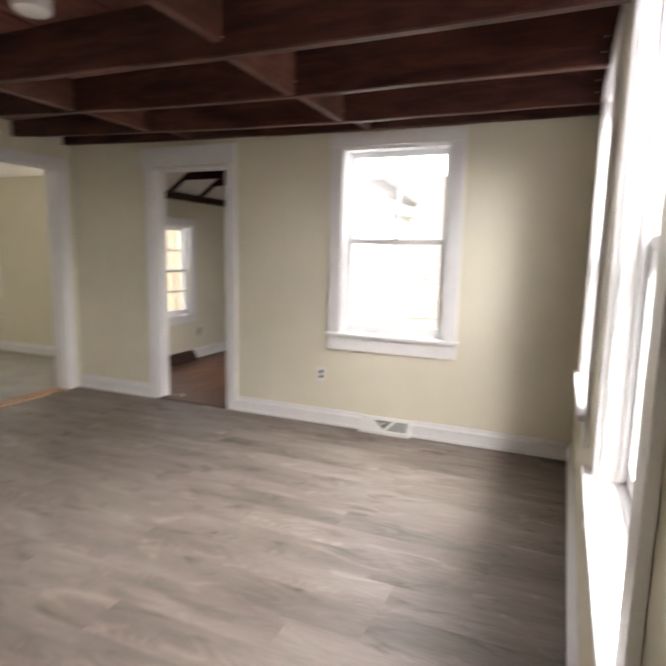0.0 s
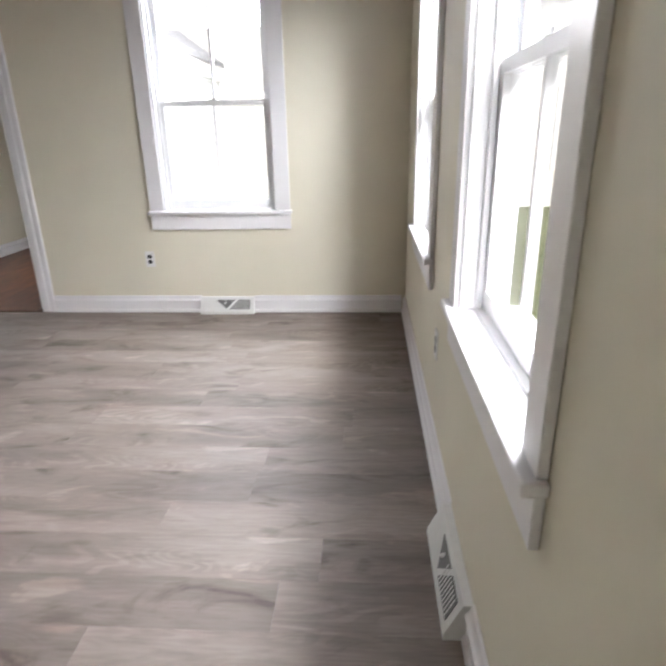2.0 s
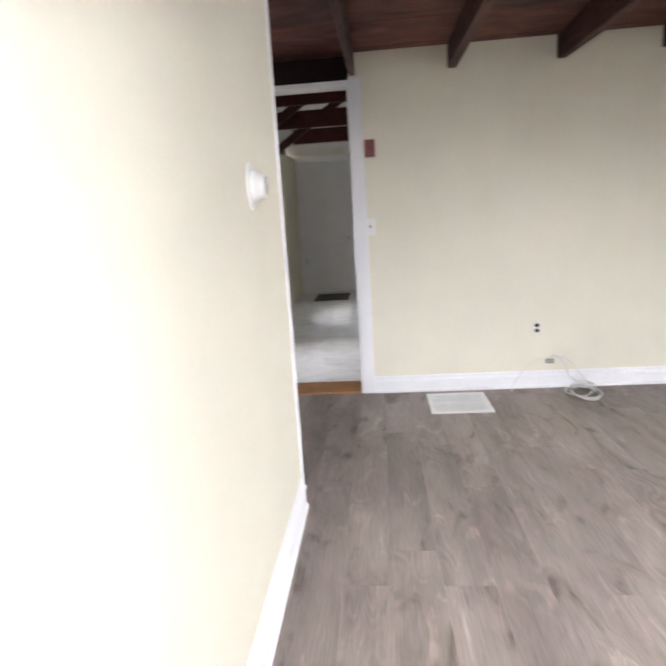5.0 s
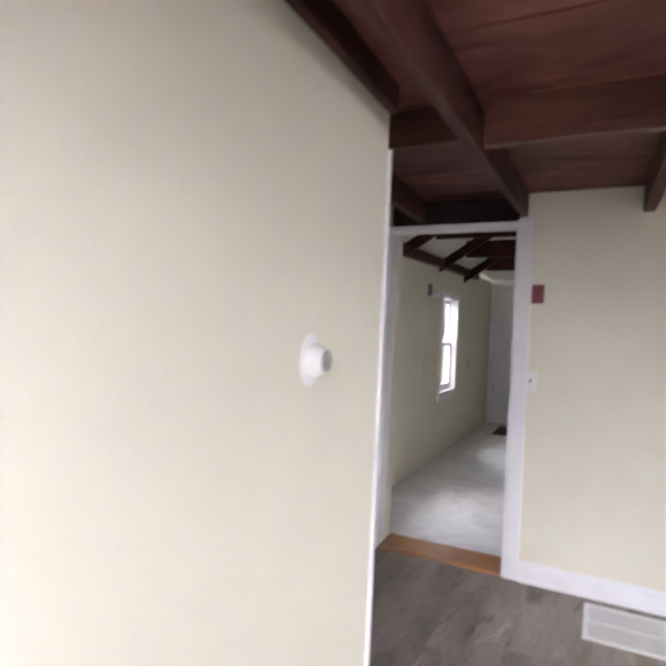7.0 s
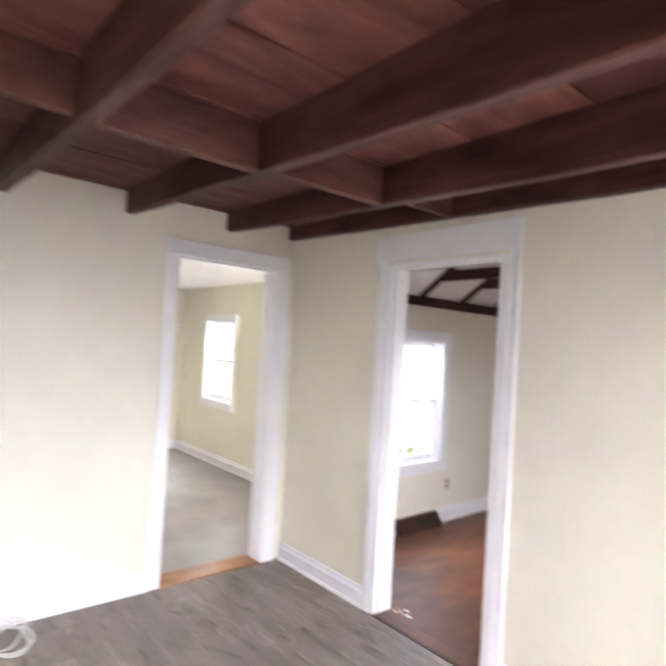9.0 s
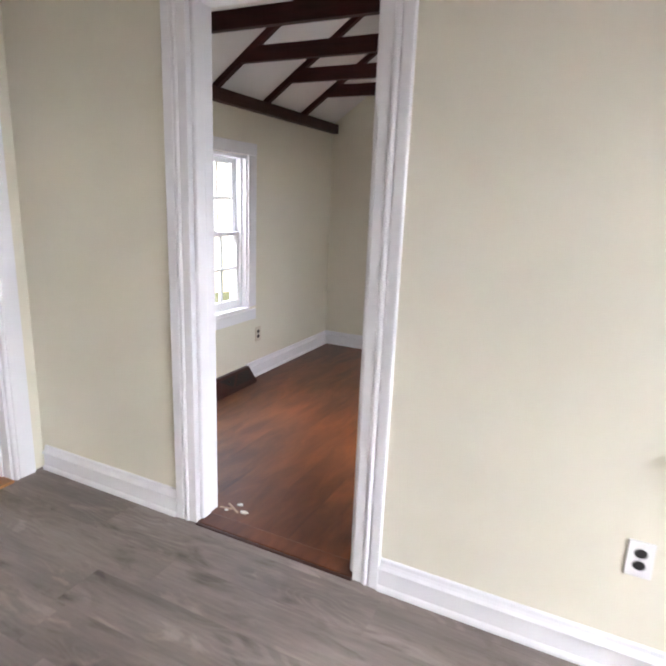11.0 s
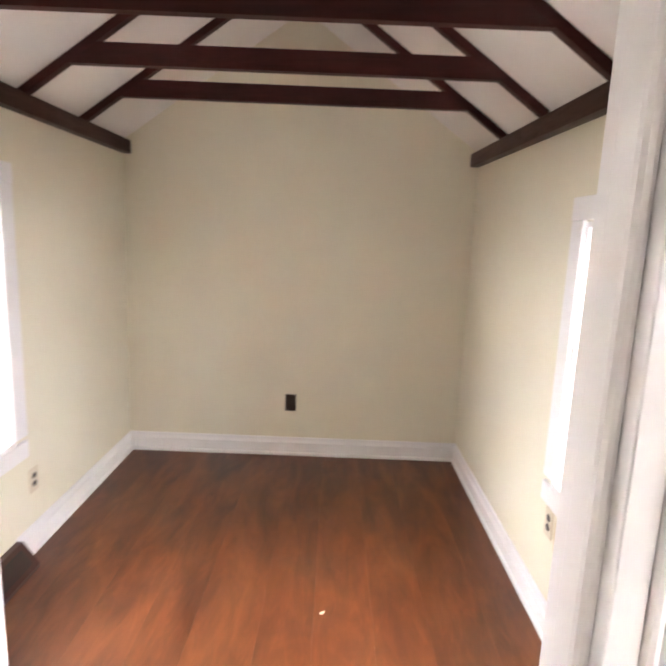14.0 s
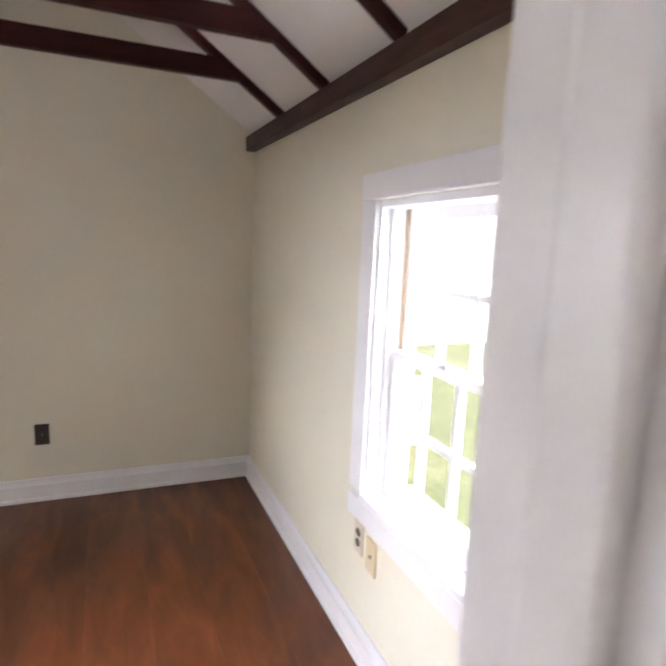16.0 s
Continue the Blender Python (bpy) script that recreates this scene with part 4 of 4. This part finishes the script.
part("hinge", boxes((KY + 0.098, KY + 0.118, -0.02, 0.012, 0.55, 0.65)), CHROME, kd)
part("door_knob", turned([(0.006, -0.06), (0.022, -0.055), (0.026, -0.045), (0.02, -0.035), (0.008, -0.03), (0.008, 0.011)], 20, "y"), CHROME, kd).location = (KY + 0.92, 0, 1.0)
tagged(part("door_mat", boxes((-10.25, -9.42, -0.42, 0.17, 0.001, 0.012), bev=0.003), MATBK), "black rubber door mat on the kitchen floor", "door mat")
t = thing("kitchen_wall_lamp", side(0, KY, 180) @ pose(6.85, 0, 2.0), "grey two-armed wall lamp mount with loose wire", "wall lamp")
part("plate", boxes((-0.11, -0.03, -0.03, -0.001, -0.07, 0.07), bev=0.004), GRILLE, t)
part("socket", turned([(0.03, -0.07), (0.035, -0.03), (0.03, -0.001)], 20, "y"), PLATE, t).location = (0.12, 0, -0.03)
part("arm", turned([(0.008, -0.03), (0.008, 0.15)], 10, "z"), PLATE, t).matrix_basis = pose(-0.03, -0.02, -0.06, 0, 90, 0)
outlet(side(0, KY, 180), 6.62, 1.14, PLATE, BLACK, "white outlet on the kitchen wall")
outlet(side(0, KY, 180), 8.97, 1.06, PLATE, BLACK, "white outlet on the kitchen wall near the door")

# ---- bedroom: closet shelf and rod ----
t = thing("closet_shelf", side(BDX, 0, 90) @ pose(4.2, 0, 1.70), "white wall shelf with a hanging rod", "shelf")
part("board", boxes((-0.6, 0.45, -0.28, -0.001, 0.0, 0.018), bev=0.002), TRIM, t)
part("rod", turned([(0.014, -0.6), (0.014, 0.45)], 16), TRIM, t).matrix_basis = pose(0, -0.2, -0.05, 0, 90, 0)
for u in (-0.5, 0.35):
    part("bracket", boxes((u, u + 0.02, -0.26, -0.001, -0.015, 0), (u, u + 0.02, -0.02, -0.001, -0.2, -0.015)), TRIM, t)

# ---- outside ----
tagged(part("ground", boxes((-400, 400, -400, 400, -0.6, -0.45)), grass_mat()), "mown grass lawn around the house", "ground", "", "structure")


def concrete_mat():
    m, nt, p = nodes_of("pale_concrete")
    v = coords(nt)
    link(nt, ramp(nt, noise_tex(nt, v, 2.0, 7, 0.65), [(0.3, (0.28, 0.27, 0.25)), (0.7, (0.38, 0.37, 0.345))]), p.inputs["Base Color"])
    p.inputs["Roughness"].default_value = 0.9
    bump(nt, p, noise_tex(nt, v, 90, 4), 0.4, 0.003)
    return m


# invented pale ground that makes the view from the east windows brighter
tagged(part("pale_ground_added", boxes((1.1, 12.5, -8.0, 4.2, -0.45, -0.43)), concrete_mat()), "pale concrete ground added to whiten the east windows' view", "driveway", "", "structure")


def laps(m, u0, u1, z0, z1, mat, name="siding", holes=()):
    """Lapped siding boards as one run."""
    bm = bmesh.new()
    z = z0
    while z < z1:
        spans = [(u0, u1)]
        for a, b, lo, hi in holes:
            if lo < z + 0.1 and hi > z:
                spans = [s for p, q in spans for s in ((p, min(q, a)), (max(p, b), q)) if s[1] - s[0] > 0.02]
        for p, q in spans:
            vs = [bm.verts.new(v) for v in ((p, 0.001, z), (q, 0.001, z), (q, 0.022, z), (p, 0.022, z), (p, 0.001, z + 0.11), (q, 0.001, z + 0.11), (q, 0.006, z + 0.11), (p, 0.006, z + 0.11))]
            for k in ((0, 3, 2, 1), (4, 5, 6, 7), (2, 3, 7, 6), (0, 1, 5, 4), (1, 2, 6, 5), (3, 0, 4, 7)):
                bm.faces.new([vs[i] for i in k])
        z += 0.105
    ob = part(name, bm, mat)
    ob.matrix_basis = m
    return ob


def grow(o, k):
    return (o[0] - k, o[1] + k, o[2] - k, o[3] + k)


tagged(laps(side(R2R + TW, 0, -90), -R2B - TW, -R2F, -0.3, 2.0, SIDING, "siding_room_two_east", [grow(R2RW, 0.08)]), "white lapped siding on the gabled room", "siding", "", "structure")
tagged(laps(side(R2L - TW, 0, 90), R2F, R2B + TW, -0.3, 2.0, SIDING, "siding_room_two_west", [grow(R2LW, 0.08)]), "white lapped siding beside the light well", "siding", "", "structure")
for m, o in ((M2E, R2RW), (M2W, R2LW)):
    a, b, lo, hi = grow(o, 0.075)
    ob = part("trim_outside", boxes((a, o[0], TW + 0.012, TW + 0.035, lo, hi), (o[1], b, TW + 0.012, TW + 0.035, lo, hi), (o[0], o[1], TW + 0.012, TW + 0.035, o[3], hi), (o[0], o[1], TW + 0.012, TW + 0.06, lo, o[2])), TRIM)
    ob.matrix_basis = m
    tagged(ob, "white outside casing of the window", "trim", "", "structure")
roof = prism([(R2L - 0.18, EZ - 0.04), (RX, RZ + 0.075), (R2R + 0.18, EZ - 0.04), (R2R + 0.18, EZ + 0.02), (RX, RZ + 0.16), (R2L - 0.18, EZ + 0.02)], R2F + 0.02, R2B + 0.3, "y")
for x, n in ((R2R + TW + 0.026, 1), (R2L - TW - 0.026, -1)):
    eave = part("trim_eave", boxes((x, x + n * 0.05, R2F + 0.03, R2B + 0.28, EZ - 0.2, EZ - 0.117), bev=0.004), TRIM)
    tagged(eave, "white painted eave board of the gabled room", "trim", "", "structure")
tagged(part("roof_room_two", roof, ROOFM), "grey shingled roof of the gabled room", "roof", "", "structure")


def house(m, w, d, h, peak, mat, label, wins):
    t = thing("house", m, label, "house")
    part("wall", boxes((-w / 2, w / 2, 0, d, 0, h)), mat, t)
    part("roof", prism([(-0.4, h - 0.25), (d / 2, h + peak), (d + 0.4, h - 0.25), (d + 0.4, h - 0.1), (d / 2, h + peak + 0.15), (-0.4, h - 0.1)], -w / 2 - 0.3, w / 2 + 0.3, "x"), ROOFM, t)
    lp = laps(pose(0, 0, 0, 0, 0, 180), -w / 2, w / 2, 0.3, h - 0.2, mat)
    lp.parent = t
    for u, z, ww, hh in wins:
        win = part("window", boxes((u - ww / 2 - 0.1, u - ww / 2, -0.06, -0.001, z, z + hh), (u + ww / 2, u + ww / 2 + 0.1, -0.06, -0.001, z, z + hh), (u - ww / 2 - 0.1, u + ww / 2 + 0.1, -0.06, -0.001, z + hh, z + hh + 0.12), (u - ww / 2 - 0.1, u + ww / 2 + 0.1, -0.08, -0.001, z - 0.1, z), (u - ww / 2, u + ww / 2, -0.05, -0.001, z + hh / 2 - 0.02, z + hh / 2 + 0.02)), TRIM, t)
        part("pane", boxes((u - ww / 2, u + ww / 2, -0.03, -0.024, z, z + hh)), BLIND, win)
    return t


house(pose(1.5, 13.0, -0.45), 14, 8, 4.6, 2.6, SIDING, "white sided neighbouring house", [(3.0, 0.9, 0.9, 1.5)])
house(pose(13.5, 2.5, -0.45, 0, 0, -90), 12, 8, 4.8, 2.4, SIDING, "white sided house across the yard", [(-3.5, 1.0, 0.9, 1.5), (0.4, 1.0, 0.9, 1.5), (3.6, 1.0, 0.9, 1.5)])
house(pose(-9.0, 9.5, -0.45, 0, 0, 61.5), 15, 8, 3.1, 2.0, TANSID, "buff sided neighbouring house", [(-4.6, 1.0, 0.9, 1.5)])
house(pose(-8, -11.5, -0.45, 0, 0, 180), 12, 8, 4.6, 2.5, SIDING, "white sided house behind the kitchen", [(-2.0, 1.0, 0.9, 1.5), (2.5, 1.0, 0.9, 1.5)])

# low brick planter by the gabled room
t = thing("brick_planter", pose(-1.05, 8.1, -0.45), "low salmon brick planter wall in the yard", "planter")
part("mortar", boxes((-0.87, 0.99, -0.046, 0.046, 0, 0.69)), MORTAR, t)
for k in range(10):
    for i in range(8):
        bm = boxes((-0.105, 0.105, -0.05, 0.05, 0, 0.06), bev=0.006)
        part("brick", bm, BRICK, t).location = (-0.77 + 0.22 * i + (0.11 if k % 2 else 0), 0, 0.07 * k)

# ---- chips, splinters and scratches on the floor ----
def chip(x, y, z, s, mat, label):
    bm = bmesh.new()
    n = rng.randint(5, 7)
    lo = [bm.verts.new((math.cos(6.283 * i / n) * s * rng.uniform(0.6, 1.2), math.sin(6.283 * i / n) * s * rng.uniform(0.3, 0.8), 0)) for i in range(n)]
    hi = [bm.verts.new((v.co.x * 0.85, v.co.y * 0.85, s * 0.25)) for v in lo]
    bm.faces.new(hi)
    bm.faces.new(lo[::-1])
    for i in range(n):
        bm.faces.new((lo[i], lo[(i + 1) % n], hi[(i + 1) % n], hi[i]))
    ob = part("paint_chip", bm, mat)
    ob.matrix_basis = pose(x, y, z, 0, 0, rng.uniform(0, 180))
    return tagged(ob, label, "paint chip", "chips on the floor")


for x, y, s in ((-2.921, 5.265, 0.013), (-3.01, 4.79, 0.008), (-2.98, 4.67, 0.007), (-2.92, 4.75, 0.006), (-3.28, 4.03, 0.018), (-3.23, 3.985, 0.022), (-3.31, 3.965, 0.014)):
    chip(x, y, 0.0005 if y > 3.96 else 0.0085, s, MUD, "pale chip of dried paint on the wooden floor")
for i, (x, y, a, l) in enumerate(((-3.29, 3.99, -28, 0.09), (-3.32, 3.975, 10, 0.06))):
    ob = part("splinter_or_scratch", boxes((-l / 2, l / 2, -0.006, 0.006, 0.0005, 0.005), bev=0.002), CHIPW)
    ob.matrix_basis = pose(x, y, 0.0, 0, 0, a)
    tagged(ob, "pale splinter of wood by the threshold", "splinter", "chips on the floor")

# scratches in the floorboard, built as thin pale slivers lying on it
for k in range(9):
    l = rng.uniform(0.025, 0.07)
    ob = part("splinter_or_scratch", boxes((-0.001, 0.001, -l / 2, l / 2, 0.0004, 0.0016)), CHIPW)
    ob.matrix_basis = pose(-2.97 + rng.uniform(-0.06, 0.07), 4.74 + rng.uniform(-0.16, 0.14), 0, 0, 0, rng.uniform(-7, 7))
    tagged(ob, "pale scratch along the floorboard, built as a thin sliver", "splinter", "chips on the floor")

# ---- floor planks, each a piece of its own ----
def plank_mesh(name, l, w, mat, along, chamfer=True):
    bm = boxes((0, l, 0, w, -0.011, 0.0)) if along == "x" else boxes((0, w, 0, l, -0.011, 0.0))
    top = [e for e in bm.edges if all(v.co.z > -0.001 for v in e.verts)]
    if chamfer:
        bmesh.ops.bevel(bm, geom=top, offset=0.0003, segments=1, affect="EDGES")
    return mesh_from(name, bm, mat)


PW, PL = 0.181, 1.22
rng2 = random.Random(11)
cache = {}
y = -1.3
row = 0
while y < YF - 0.005:
    w = min(PW, YF - y)
    lim0 = XL if (y + w > YB) else XT
    x = lim0 - rng2.uniform(0.1, 1.1)
    while x < XR + 0.02:
        a, b = max(x, lim0), min(x + PL, XR + 0.02)
        if b - a > 0.02:
            key = (round(b - a, 3), round(w, 3))
            if key not in cache:
                cache[key] = plank_mesh("plank", key[0] - 0.0004, key[1] - 0.0004, PLANK, "x")
            ob = new("plank", cache[key])
            ob.parent = floor_main
            ob.location = (a, y, 0)
        x += PL
    y += PW
    row += 1

x = R2L
for w in (0.21, 0.24, 0.225, 0.19, 0.255, 0.21, 0.235, 0.22, 0.24, 0.25):
    w = min(w, R2R - x)
    if w < 0.02:
        break
    ob = new("floorboard", plank_mesh("floorboard", R2B - YF - 0.077, w - 0.0002, BROWN, "y", False))
    ob.parent = floor_two
    ob.location = (x, YF + 0.076, 0)
    x += w
